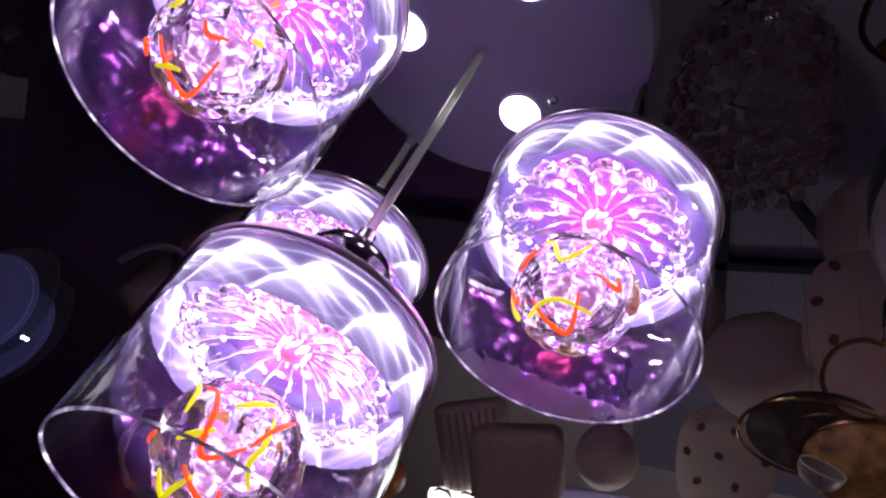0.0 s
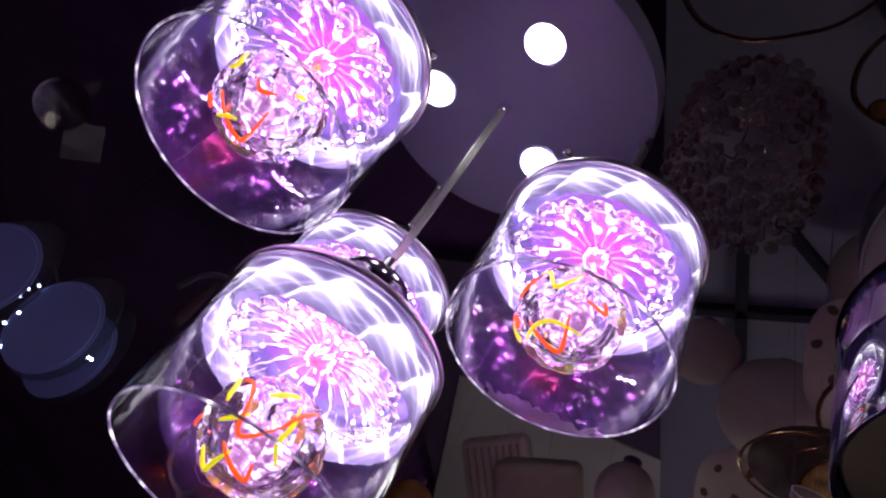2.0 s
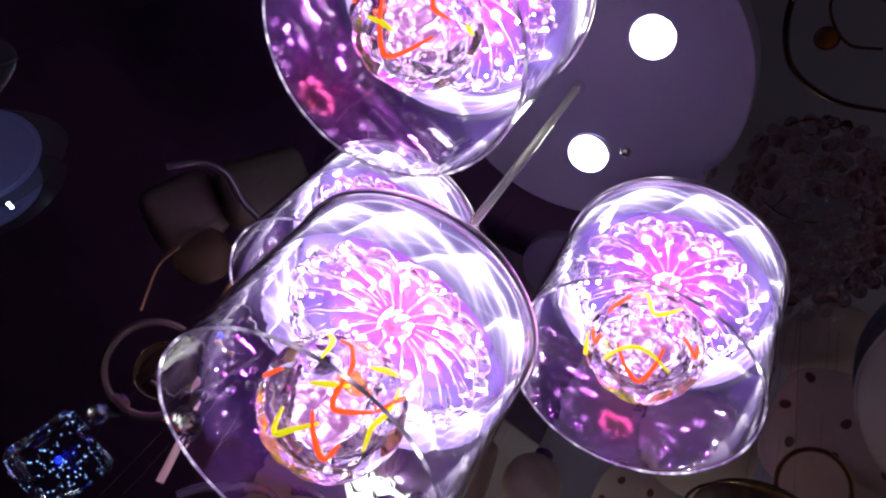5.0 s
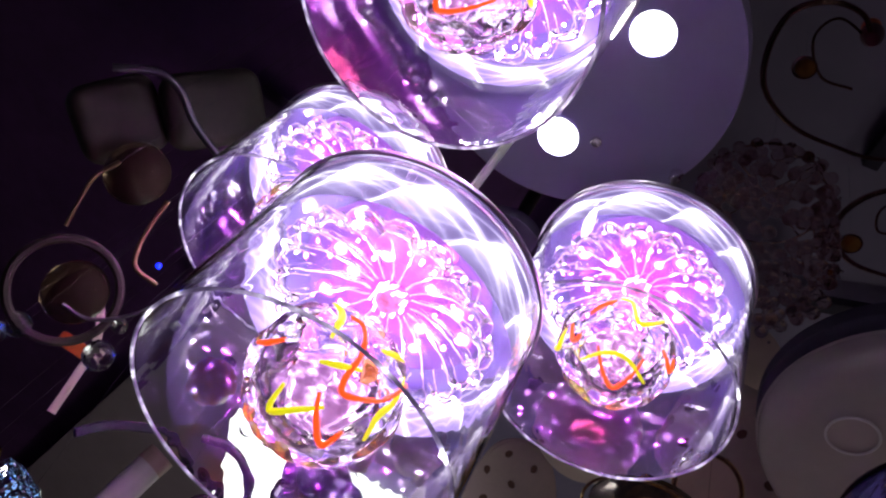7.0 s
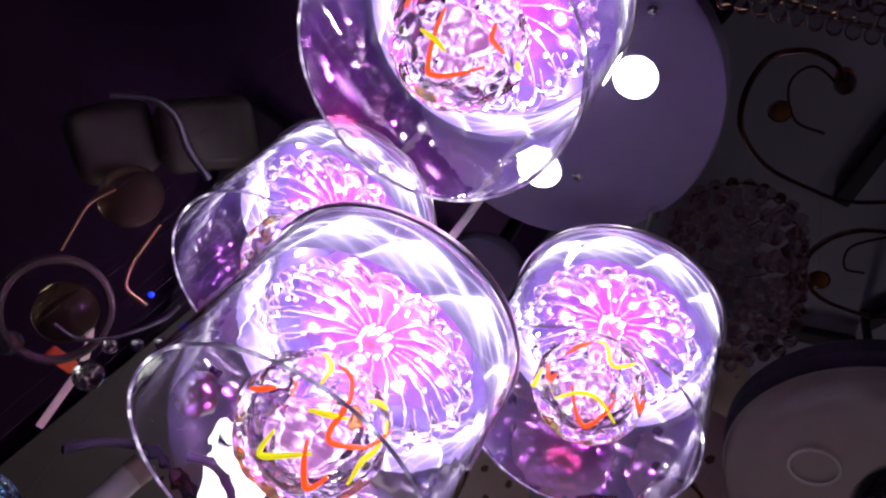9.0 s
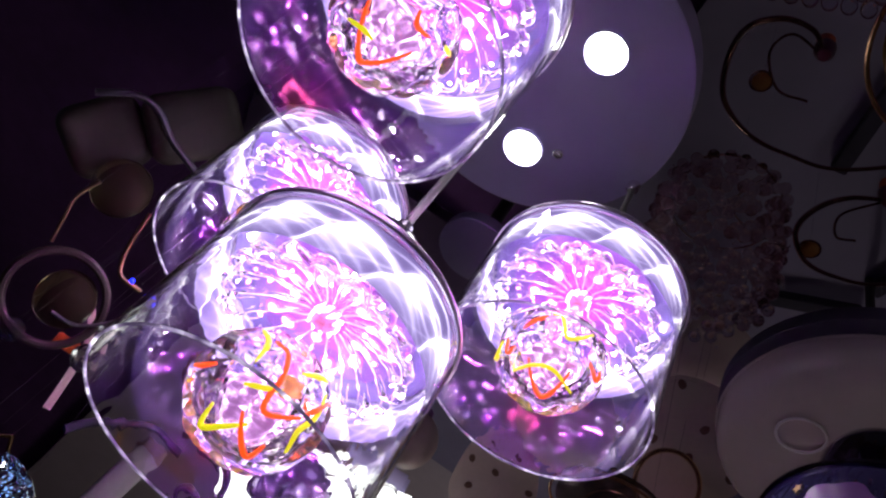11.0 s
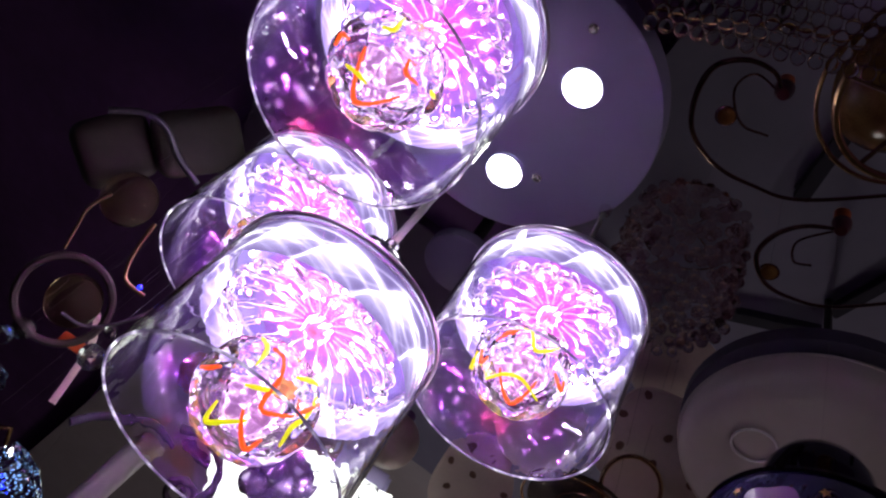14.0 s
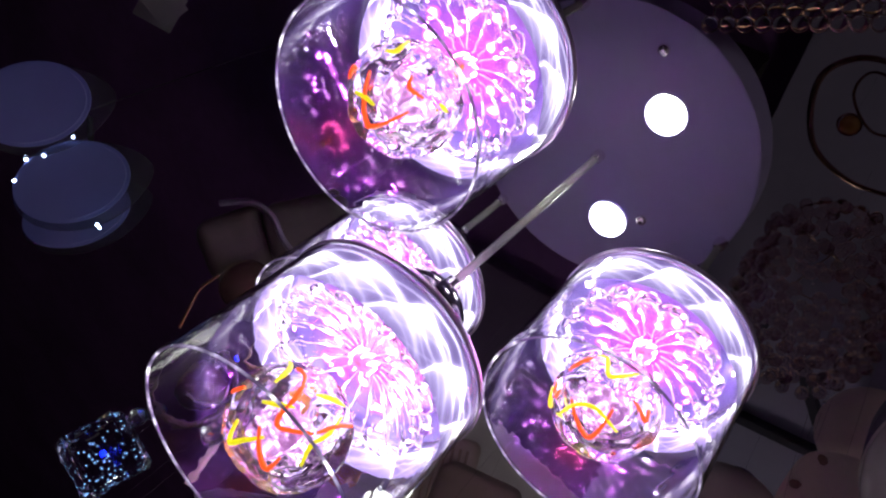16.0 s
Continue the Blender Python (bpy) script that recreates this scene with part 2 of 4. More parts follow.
BLUELED = glow("blue_led", (0.004, 0.012, 1.0), 4.0)
CUBESPARK = glow("icy_spark", (0.28, 0.48, 1.0), 1.1)
COLDLED = glow("cold_led", (0.55, 0.68, 1.0), 9.0)
PANELGLOW = glow("lit_acrylic", (1.0, 0.99, 0.95), 1.4, 0.15, 12)
ORANGECARD = mat("orange_card", (0.65, 0.12, 0.03), 0.5, grain=0.1)
TAG = mat("paper_tag", (0.26, 0.25, 0.27), 0.7, grain=0.08)
# The violet veil over dark areas is put into this maroon colour.
MAROON = mat("veil_tinted_maroon", (0.130, 0.050, 0.190), 0.75, grain=0.3, size=6, bump=0.05)
LIGHTBOARD = mat("light_grey_board", (0.50, 0.45, 0.50), 0.7, grain=0.10, size=7, bump=0.04)
GREYBOARD = mat("grey_display_board", (0.225, 0.208, 0.325), 0.7, grain=0.10, size=7, bump=0.04)
DIMSHEET = mat("ceiling_dim_sheet", (0.10, 0.062, 0.135), 0.7, grain=0.15, size=7, bump=0.04)
FLOORMAT = mat("dark_floor", (0.07, 0.06, 0.06), 0.4, grain=0.3, size=5, bump=0.03)
TRACK = mat("dark_track", (0.024, 0.022, 0.042), 0.8, grain=0.2)
FILLGLOW = glow("fill_globe_glow", (1.0, 0.83, 0.80), 9.5)


# ---- mesh helpers ----
def mesh_of(verts, faces, smooth=True):
    me = bpy.data.meshes.new("m")
    me.from_pydata([tuple(v) for v in verts], [], faces)
    bm = bmesh.new()
    bm.from_mesh(me)
    bmesh.ops.recalc_face_normals(bm, faces=bm.faces)
    if bm.calc_volume(signed=True) < 0:
        bmesh.ops.reverse_faces(bm, faces=bm.faces[:])
    for f in bm.faces:
        f.smooth = smooth
    bm.to_mesh(me)
    bm.free()
    if smooth:
        me.set_sharp_from_angle(angle=radians(38))
    return me


def lathe(profile, segs=64, closed=False, smooth=True):
    """Turns (radius, height) points about z; closed joins the last point to the first."""
    verts, faces, rings = [], [], []
    for r, z in profile:
        if r < 1e-6:
            rings.append([len(verts)] * segs)
            verts.append((0, 0, z))
        else:
            rings.append(list(range(len(verts), len(verts) + segs)))
            verts += [(r * math.cos(2 * math.pi * i / segs), r * math.sin(2 * math.pi * i / segs), z) for i in range(segs)]
    pairs = list(zip(rings, rings[1:])) + ([(rings[-1], rings[0])] if closed else [])
    for a, b in pairs:
        for i in range(segs):
            j = (i + 1) % segs
            f = []
            for v in (a[i], a[j], b[j], b[i]):
                if v not in f:
                    f.append(v)
            if len(f) > 2:
                faces.append(f)
    return mesh_of(verts, faces, smooth)


def spline(pts, n):
    """A smooth line through the points, n steps to each stretch."""
    p = [Vector(q) for q in pts]
    p = [2 * p[0] - p[1]] + p + [2 * p[-1] - p[-2]]
    out = []
    for i in range(1, len(p) - 2):
        a, b, c, d = p[i - 1:i + 3]
        for k in range(n):
            u = k / n
            out.append(0.5 * (2 * b + (c - a) * u + (2 * a - 5 * b + 4 * c - d) * u * u + (3 * b - a - 3 * c + d) * u ** 3))
    return out + [p[-2]]


def tube(pts, r, sides=8, closed=False, flat=1.0):
    """A round (or flattened) bar along the points; r may be a function of 0..1."""
    pts = [Vector(q) for q in pts]
    n = len(pts)
    verts, faces = [], []
    ref = Vector((0.31, 0.2, 0.93)).normalized()
    for i, p in enumerate(pts):
        a = pts[(i - 1) % n] if closed or i else p
        b = pts[(i + 1) % n] if closed or i < n - 1 else p
        t = (b - a).normalized()
        u = (ref - t * ref.dot(t)).normalized()
        w = t.cross(u)
        ref = u
        rr = r(i / max(1, n - 1)) if callable(r) else r
        for k in range(sides):
            g = 2 * math.pi * k / sides
            verts.append(p + u * rr * math.cos(g) + w * rr * flat * math.sin(g))
    for i in range(n if closed else n - 1):
        j = (i + 1) % n
        for k in range(sides):
            m = (k + 1) % sides
            faces.append((i * sides + k, i * sides + m, j * sides + m, j * sides + k))
    if not closed:
        faces.append(tuple(range(sides)))
        faces.append(tuple(range((n - 1) * sides, n * sides)))
    return mesh_of(verts, faces)


def ring(r, minor, segs=48, sides=8, sx=1.0):
    return tube([(sx * r * math.cos(2 * math.pi * i / segs), r * math.sin(2 * math.pi * i / segs), 0) for i in range(segs)], minor, sides, True)


def ball(r, seg=16, squash=1.0, wob=0.0, freq=60.0):
    bm = bmesh.new()
    bmesh.ops.create_uvsphere(bm, u_segments=seg, v_segments=max(6, seg * 2 // 3), radius=r)
    for v in bm.verts:
        if wob:
            v.co *= 1 + wob * noise.noise(v.co * freq)
        v.co.z *= squash
    for f in bm.faces:
        f.smooth = True
    me = bpy.data.meshes.new("m")
    bm.to_mesh(me)
    bm.free()
    return me


def slab(sx, sy, sz, bevel=0.002, segs=2):
    bm = bmesh.new()
    bmesh.ops.create_cube(bm, size=1)
    for v in bm.verts:
        v.co = Vector((v.co.x * sx, v.co.y * sy, v.co.z * sz))
    if bevel:
        bmesh.ops.bevel(bm, geom=bm.edges[:], offset=bevel, segments=segs, affect="EDGES")
    for f in bm.faces:
        f.smooth = segs > 2
    me = bpy.data.meshes.new("m")
    bm.to_mesh(me)
    bm.free()
    return me


def round_box(sx, sy, sz, r, n=9):
    """A box with fully rounded edges and corners."""
    bm = bmesh.new()
    bmesh.ops.create_cube(bm, size=2)
    bmesh.ops.subdivide_edges(bm, edges=bm.edges[:], cuts=n, use_grid_fill=True)
    half = Vector((sx / 2, sy / 2, sz / 2))
    for v in bm.verts:
        # the grid is drawn together near the edges, where the rounding lies
        q = Vector([math.copysign(abs(c) ** 0.45, c) * h for c, h in zip(v.co, half)])
        inner = Vector([max(-(h - r), min(h - r, c)) for c, h in zip(q, half)])
        d = q - inner
        v.co = inner + (d.normalized() * r if d.length > 1e-9 else d)
    for f in bm.faces:
        f.smooth = True
    me = bpy.data.meshes.new("m")
    bm.to_mesh(me)
    bm.free()
    return me


def outline_slab(outline, depth, bevel=0.0012):
    """A flat piece with the given outline, depth thick, its edges eased."""
    bm = bmesh.new()
    f = bm.faces.new([bm.verts.new((x, y, -depth / 2)) for x, y in outline])
    g = bmesh.ops.extrude_face_region(bm, geom=[f])
    for v in g["geom"]:
        if isinstance(v, bmesh.types.BMVert):
            v.co.z += depth
    bmesh.ops.recalc_face_normals(bm, faces=bm.faces)
    if bevel:
        flat = [e for e in bm.edges if abs(e.verts[0].co.z - e.verts[1].co.z) < 1e-6]
        bmesh.ops.bevel(bm, geom=flat, offset=bevel, segments=2, affect="EDGES")
    me = bpy.data.meshes.new("m")
    bm.to_mesh(me)
    bm.free()
    return me


def part(name, me, material, parent=None, label="", m=None):
    ob = new(name, me)
    if not me.materials:
        me.materials.append(material)
    ob.parent = parent
    if m is not None:
        ob.matrix_basis = m
    if label:
        ob["label"] = label
    return ob


def thing(name, m, label, category, group="", kind=""):
    """An empty at the thing's place, which parents its parts."""
    ob = new(name)
    ob.empty_display_size = 0.02
    ob.matrix_basis = m
    return tagged(ob, label, category, group, kind)


def facing(p, normal, spin=0.0):
    """A pose at p whose z axis points along normal."""
    q = Vector(normal).normalized().to_track_quat("Z", "Y").to_matrix().to_4x4()
    return Matrix.Translation(p) @ q @ pose(0, 0, 0, 0, 0, spin)


# ---- structure ----
def structure(name, sx, sy, sz, centre, material, label):
    ob = new(name, slab(sx, sy, sz, 0))
    ob.data.materials.append(material)
    ob.location = centre
    return tagged(ob, label, name.split("_")[0], kind="structure")


CEIL = 2.62
structure("floor", 7.4, 6.4, 0.1, (-0.4, 0.6, -0.05), FLOORMAT, "dark worn shop floor")
structure("ceiling", 7.4, 6.4, 0.1, (-0.4, 0.6, CEIL + 0.05), MAROON, "dark maroon painted shop ceiling")
structure("wall_north", 7.2, 0.1, CEIL, (-0.4, 3.75, CEIL / 2), MAROON, "dark maroon shop wall")
structure("wall_south", 7.2, 0.1, CEIL, (-0.4, -2.55, CEIL / 2), MAROON, "dark maroon shop wall")
structure("wall_west", 0.1, 6.2, CEIL, (-4.05, 0.6, CEIL / 2), MAROON, "dark maroon shop wall")
structure("wall_east", 0.1, 6.2, CEIL, (3.25, 0.6, CEIL / 2), MAROON, "dark maroon shop wall")


def display_board(sx, sy, centre, strips, turn=0, paint=None, look_of="pale grey ceiling display board with dark mounting tracks"):
    b = thing("display_board", pose(*centre, 0, 0, turn), look_of, "board", kind="structure")
    part("panel", slab(sx, sy, 0.02, 0.001), paint or GREYBOARD, b)
    for (x0, y0), (x1, y1), w in strips:
        a, c = Vector((x0 - centre[0], y0 - centre[1], 0)), Vector((x1 - centre[0], y1 - centre[1], 0))
        d = c - a
        part("mounting_track", slab(d.length, w, 0.012, 0.001), TRACK, b, "dark blue metal track",
             Matrix.Translation((a + c) / 2 + Vector((0, 0, -0.016))) @ Matrix.Rotation(math.atan2(d.y, d.x), 4, "Z"))


display_board(1.3, 1.04, (0.56, 0.46, 2.609), [
    ((-0.01, 0.44), (0.002, 0.71), 0.012), ((-0.06, 0.585), (0.10, 0.567), 0.012), ((0.03, 0.46), (0.085, 0.53), 0.010),
    ((0.092, 0.255), (0.072, 0.155), 0.014), ((0.13, 0.408), (0.21, 0.362), 0.014), ((0.20, 0.335), (0.21, 0.265), 0.012), ((0.25, 0.0), (0.32, 0.7), 0.014)])
# Added dark sheet where lamp light made the ceiling too bright.
display_board(0.52, 0.66, (-0.20, 0.90, 2.6115), [], 0, DIMSHEET, "dark sheet added to keep the ceiling dim")
display_board(1.1, 1.9, (-0.124, 1.85, 2.6095), [((-0.5, 1.45), (0.3, 1.50), 0.02), ((-0.32, 1.2), (-0.30, 2.1), 0.02)], 17, LIGHTBOARD)


# ---- the lit pendants ----
def flower_mesh():
    """A scalloped pressed-glass bowl, its mouth down."""
    n, rows, lobes = 180, 14, 18
    verts, faces = [], []
    for side in (0, 1):
        for j in range(rows):
            u = j / (rows - 1)
            for i in range(n):
                g = 2 * math.pi * i / n
                lobe = abs(math.cos(lobes * g / 2)) ** 0.7
                r = 0.008 + 0.036 * u ** 0.9
                r *= 1 + 0.12 * u * u * (lobe - 0.6)
                z = bowl_height(u) + 0.0003 - 0.0022 * lobe * math.sin(math.pi * min(1, u * 0.96)) + (0.0018 if side else 0)
                verts.append((r * math.cos(g), r * math.sin(g), z))
    k = rows * n
    for side in (0, 1):
        for j in range(rows - 1):
            for i in range(n):
                a, b = side * k + j * n + i, side * k + j * n + (i + 1) % n
                faces.append((a, b, b + n, a + n))
    for j in (0, rows - 1):
        for i in range(n):
            a, b = j * n + i, j * n + (i + 1) % n
            faces.append((a, b, b + k, a + k))
    return mesh_of(verts, faces)


def rim_bead_mesh(thick, grow, lift=0.0):
    pts = []
    for i in range(360):
        g = 2 * math.pi * i / 360
        lobe = abs(math.cos(9 * g)) ** 0.7
        r = grow * (1 + 0.12 * (lobe - 0.6)) + 0.0003 * math.sin(41 * g)
        pts.append((r * math.cos(g), r * math.sin(g), 0.0697 + lift + 0.0006 * math.sin(36 * g)))
    return tube(pts, lambda u: thick * (1 + 0.25 * math.sin(211 * u)), 8, True)


def bowl_height(u):
    return 0.0826 - 0.0140 * u ** 2.0


def rib_mesh(reach, thick, bend):
    """A cut line from the bowl's middle outwards."""
    pts = []
    for k in range(15):
        u = 0.03 + reach * k / 14
        r = 0.008 + 0.036 * u ** 0.9
        a = bend * u * u
        r *= 1 - 0.07 * u * u
        pts.append((r * math.cos(a), r * math.sin(a), bowl_height(u) - 0.0006))
    return tube(pts, lambda u: thick * (1.0 - 0.45 * u) * (1 + 0.25 * math.sin(19 * u)), 5)


def petal_loop_mesh(inner, outer, half, thick):
    """The raised outline of one petal: out, round its lip and back."""
    pts = []
    for k in range(29):
        w = -1 + 2 * k / 28
        bow = math.sqrt(max(0.0, 1 - w ** 4))
        u = inner + (outer - inner) * bow
        r = 0.008 + 0.036 * u ** 0.9
        a = radians(half) * math.copysign(abs(w) ** 0.6, w) * (0.55 + 0.45 * bow)
        pts.append((r * math.cos(a), r * math.sin(a), bowl_height(u) - 0.0016 * bow))
    return tube(pts, lambda u: thick * (0.7 + 0.6 * math.sin(math.pi * u)), 5)


def glass_ball_mesh():
    """A hand-made thick-walled glass ball: ten soft upright lobes, a pressed foot ring below, fine ridges and dimples."""
    n, rows = 160, 92
    verts, faces = [], []
    for side in (0, 1):
        for j in range(rows + 1):
            b = math.pi * (0.012 + 0.976 * j / rows) - math.pi / 2
            for i in range(n):
                g = 2 * math.pi * i / n
                p = Vector((math.cos(g) * math.cos(b), math.sin(g) * math.cos(b), math.sin(b)))
                belt = 1 - p.z * p.z
                lobe = abs(math.cos(5 * g + 1.2 * p.z + 0.5 * noise.noise(p * 2.0))) ** 0.7
                foot = math.exp(-((p.z + 0.74) / 0.055) ** 2)
                crease = 0.5 - abs(noise.noise(p * 2.6)) + 0.35 * (0.5 - abs(noise.noise(p * 5.5)))
                if side:
                    r = 0.0205 + 0.0010 * noise.noise(p * 2.3) + 0.0003 * noise.noise(p * 4.5) - 0.0016 * lobe * belt
                else:
                    r = 0.0273 + 0.0024 * lobe * belt + 0.0006 * foot + 0.0005 * crease + 0.0005 * noise.noise(p * 3.4)
                    if p.z < -0.80:
                        r -= 0.0030 * min(1.0, (-0.80 - p.z) / 0.2)
                verts.append(p * r)
    k = (rows + 1) * n
    for side in (0, 1):
        for j in range(rows):
            for i in range(n):
                a, b = side * k + j * n + i, side * k + j * n + (i + 1) % n
                faces.append((a, b, b + n, a + n))
    for j in (0, rows):
        for i in range(n):
            a, b = j * n + i, j * n + (i + 1) % n
            faces.append((a, b, b + k, a + k))
    return mesh_of(verts, faces)


def core_mesh():
    """A small faceted lump added inside the ball to imitate glitter."""
    bm = bmesh.new()
    bmesh.ops.create_icosphere(bm, subdivisions=4, radius=0.0150)
    for v in bm.verts:
        q = v.co.normalized()
        v.co *= 1 + 0.10 * noise.noise(q * 3.0) + 0.03 * noise.noise(q * 8.0)
        v.co.z *= 0.72
    me = bpy.data.meshes.new("m")
    bm.to_mesh(me)
    bm.free()
    return me


def glass_mesh():
    """The cylinder wall, with the slow waves of blown glass on its inner face."""
    n, rows = 280, 76
    verts, faces = [], []
    for side in (0, 1):
        for j in range(rows):
            z = 0.0010 + (0.0905 - 0.0010) * j / (rows - 1)
            for i in range(n):
                g = 2 * math.pi * i / n
                q = Vector((0.06 * math.cos(g), 0.06 * math.sin(g), z))
                r = 0.0605 if side else 0.0590 + (0.00004 + 0.00008 * math.exp(-(z / 0.008) ** 2)) * noise.noise(Vector((q.x * 300, q.y * 300, q.z * 200))) + 0.00003 * noise.noise(Vector((q.x * 45, q.y * 45, q.z * 60)))
                verts.append((r * math.cos(g), r * math.sin(g), z))
    k = rows * n
    for side in (0, 1):
        for j in range(rows - 1):
            for i in range(n):
                a, b = side * k + j * n + i, side * k + j * n + (i + 1) % n
                faces.append((a, b, b + n, a + n))
    for j in (0, rows - 1):
        for i in range(n):
            a, b = j * n + i, j * n + (i + 1) % n
            faces.append((a, b, b + k, a + k))
    return mesh_of(verts, faces)


def stroke_mesh(angles):
    pts = []
    for a, b in angles:
        a, b = radians(a), radians(b)
        p = Vector((math.cos(a) * math.cos(b), math.sin(a) * math.cos(b), math.sin(b)))
        pts.append(p)
    return tube([p.normalized() * 0.0294 for p in spline(pts, 6)], lambda u: 0.0006 + 0.0006 * math.sin(math.pi * u), 7)


STROKES_LOW = [
    ([(-100, 17), (-88, 14), (-79, -4), (-77, -26), (-70, -33), (-54, -23), (-46, -15)], "o"),
    ([(-45, -13), (-36, 8), (-22, 25)], "o"),
    ([(-157, -18), (-143, -21), (-130, -19)], "o"),
    ([(-86, -42), (-70, -56), (-34, -62), (-43, -47)], "o"),
    ([(-118, 25), (-104, 12), (-101, -8)], "y"),
    ([(-99, -26), (-85, -21), (-72, -14)], "y"),
    ([(-69, 7), (-57, 18), (-44, 26)], "y"),
    ([(-118, -47), (-136, -65), (-98, -60), (-74, -47)], "y"),
    ([(-40, 16), (-37, -6), (-38, -22), (-24, -35)], "y"),
]
STROKES_SIDE = [
    ([(-120, 8), (-109, 6), (-98, -15), (-85, -7), (-74, 9)], "y"),
    ([(-145, -15), (-135, -6), (-123, 4)], "o"),
    ([(-166, -19), (-168, -36), (-155, -34)], "o"),
    ([(-63, -20), (-37, -21), (-44, -11)], "o"),
    ([(-168, -56), (-125, -53), (-92, -51), (-43, -52)], "y"),
    ([(-134, -47), (-122, -73), (-57, -80), (-66, -61), (-73, -41)], "o"),
    ([(140, 5), (160, -25), (185, -20)], "y"),
]
STROKES_TOP = [
    ([(-112, -46), (-176, -87), (42, -82), (-28, -49)], "o"),
    ([(-106, -22), (-95, -19), (-96, 1)], "y"),
    ([(-64, -30), (-54, -39), (-37, -32)], "o"),
    ([(-143, -62), (-114, -70), (-77, -74)], "y"),
    ([(-161, -37), (-151, -29), (-139, -38)], "o"),
    ([(-26, -18), (-15, -11)], "y"),
]
MESH = {
    "glass": glass_mesh(),
    "rim": lathe([(0.0593, 0.0009), (0.0594, 0.0002), (0.0597, -0.0001), (0.0601, -0.0001), (0.0604, 0.0002), (0.0605, 0.0009)], 112, True),
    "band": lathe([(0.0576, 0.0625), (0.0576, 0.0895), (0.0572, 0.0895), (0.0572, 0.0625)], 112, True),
    "plate": lathe([(0, 0.0880), (0.0552, 0.0880), (0.0557, 0.0886), (0.0557, 0.0900), (0, 0.0902)], 96),
    "board": lathe([(0, 0.0866), (0.0412, 0.0866), (0.0418, 0.0870), (0.0418, 0.0879), (0, 0.0879)], 64),
    "core": lathe([(0, 0.0848), (0.0165, 0.0848), (0.0170, 0.0850), (0.0170, 0.0853), (0, 0.0853)], 48),
    "ring_a": lathe([(0, 0.0854), (0.0225, 0.0854), (0.0230, 0.0856), (0.0230, 0.0859), (0, 0.0859)], 48),
    "ring_b": lathe([(0, 0.0860), (0.0295, 0.0860), (0.0300, 0.0862), (0.0300, 0.0865), (0, 0.0865)], 48),
    "cap": lathe([(0, 0.0908), (0.0606, 0.0908), (0.0612, 0.0913), (0.0613, 0.0918), (0.0613, 0.0938), (0.0604, 0.0950), (0.0500, 0.0988), (0, 0.0992)], 96),
    "cup": lathe([(0.0270, 0.0993), (0.0276, 0.1020), (0.0274, 0.1160), (0.0258, 0.1290), (0.0215, 0.1390), (0.0140, 0.1450), (0.0075, 0.1468), (0, 0.1470)], 48),
    "gland": lathe([(0, 0.1471), (0.0060, 0.1471), (0.0064, 0.1481), (0.0064, 0.1520), (0.0050, 0.1532), (0.0048, 0.1610), (0.0036, 0.1620), (0, 0.1620)], 24),
    "stem": lathe([(0, 0.0372), (0.0058, 0.0374), (0.0072, 0.0382), (0.0074, 0.0394), (0.0066, 0.0399), (0.0074, 0.0404), (0.0074, 0.0418), (0.0066, 0.0423), (0.0072, 0.0428), (0.0072, 0.0442), (0.0060, 0.0450), (0.0030, 0.0480), (0.0022, 0.0500), (0.0022, 0.0585), (0, 0.0586)], 32),
    "glitter": core_mesh(),
    "mid_stem": lathe([(0, 0.0440), (0.0016, 0.0442), (0.0028, 0.0452), (0.0030, 0.0470), (0.0022, 0.0490), (0.0016, 0.0520), (0.0016, 0.0845), (0, 0.0846)], 32),
    "short_stem": lathe([(0, 0.0545), (0.0008, 0.0546), (0.0012, 0.0552), (0.0013, 0.0580), (0.0016, 0.0620), (0.0020, 0.0845), (0, 0.0846)], 24),
    "redled": tube([(0.0066, -0.0004, 0.0), (0.0070, 0.0001, 0.0020), (0.0068, 0.0006, 0.0042)], 0.00042, 6),
    "column": lathe([(0, 0.0766), (0.0020, 0.0766), (0.0036, 0.0768), (0.0050, 0.0774), (0.0056, 0.0784), (0.0058, 0.0846), (0, 0.0847)], 32),
    "flower": flower_mesh(), "rimbead": rim_bead_mesh(0.0022, 0.0447), "rimline": rim_bead_mesh(0.00022, 0.0470), "innerline": rim_bead_mesh(0.00014, 0.0422, -0.0020), "rib": rib_mesh(0.90, 0.00031, 0.05),
    "loop": petal_loop_mesh(0.70, 1.03, 8.4, 0.00017),
    "ball": glass_ball_mesh(), "led_or_glint": ball(0.0016, 12), "ledp": ball(0.0010, 10), "glintw": ball(0.0009, 10), "halo_disc": lathe([(0, -0.0012), (0.0016, -0.0010), (0.0030, -0.0006), (0.0046, 0.0), (0.0044, 0.0002), (0, 0.0002)], 24), "glint": ball(0.0006, 10), "glintp": ball(0.0007, 10), "screw": ball(0.0042, 14, 0.6),
}
for me in list(MESH.values()):
    me.name = "lamp_mesh"
STROKE_MESH = [[(stroke_mesh(a), c) for a, c in s] for s in (STROKES_LOW, STROKES_SIDE, STROKES_TOP)]


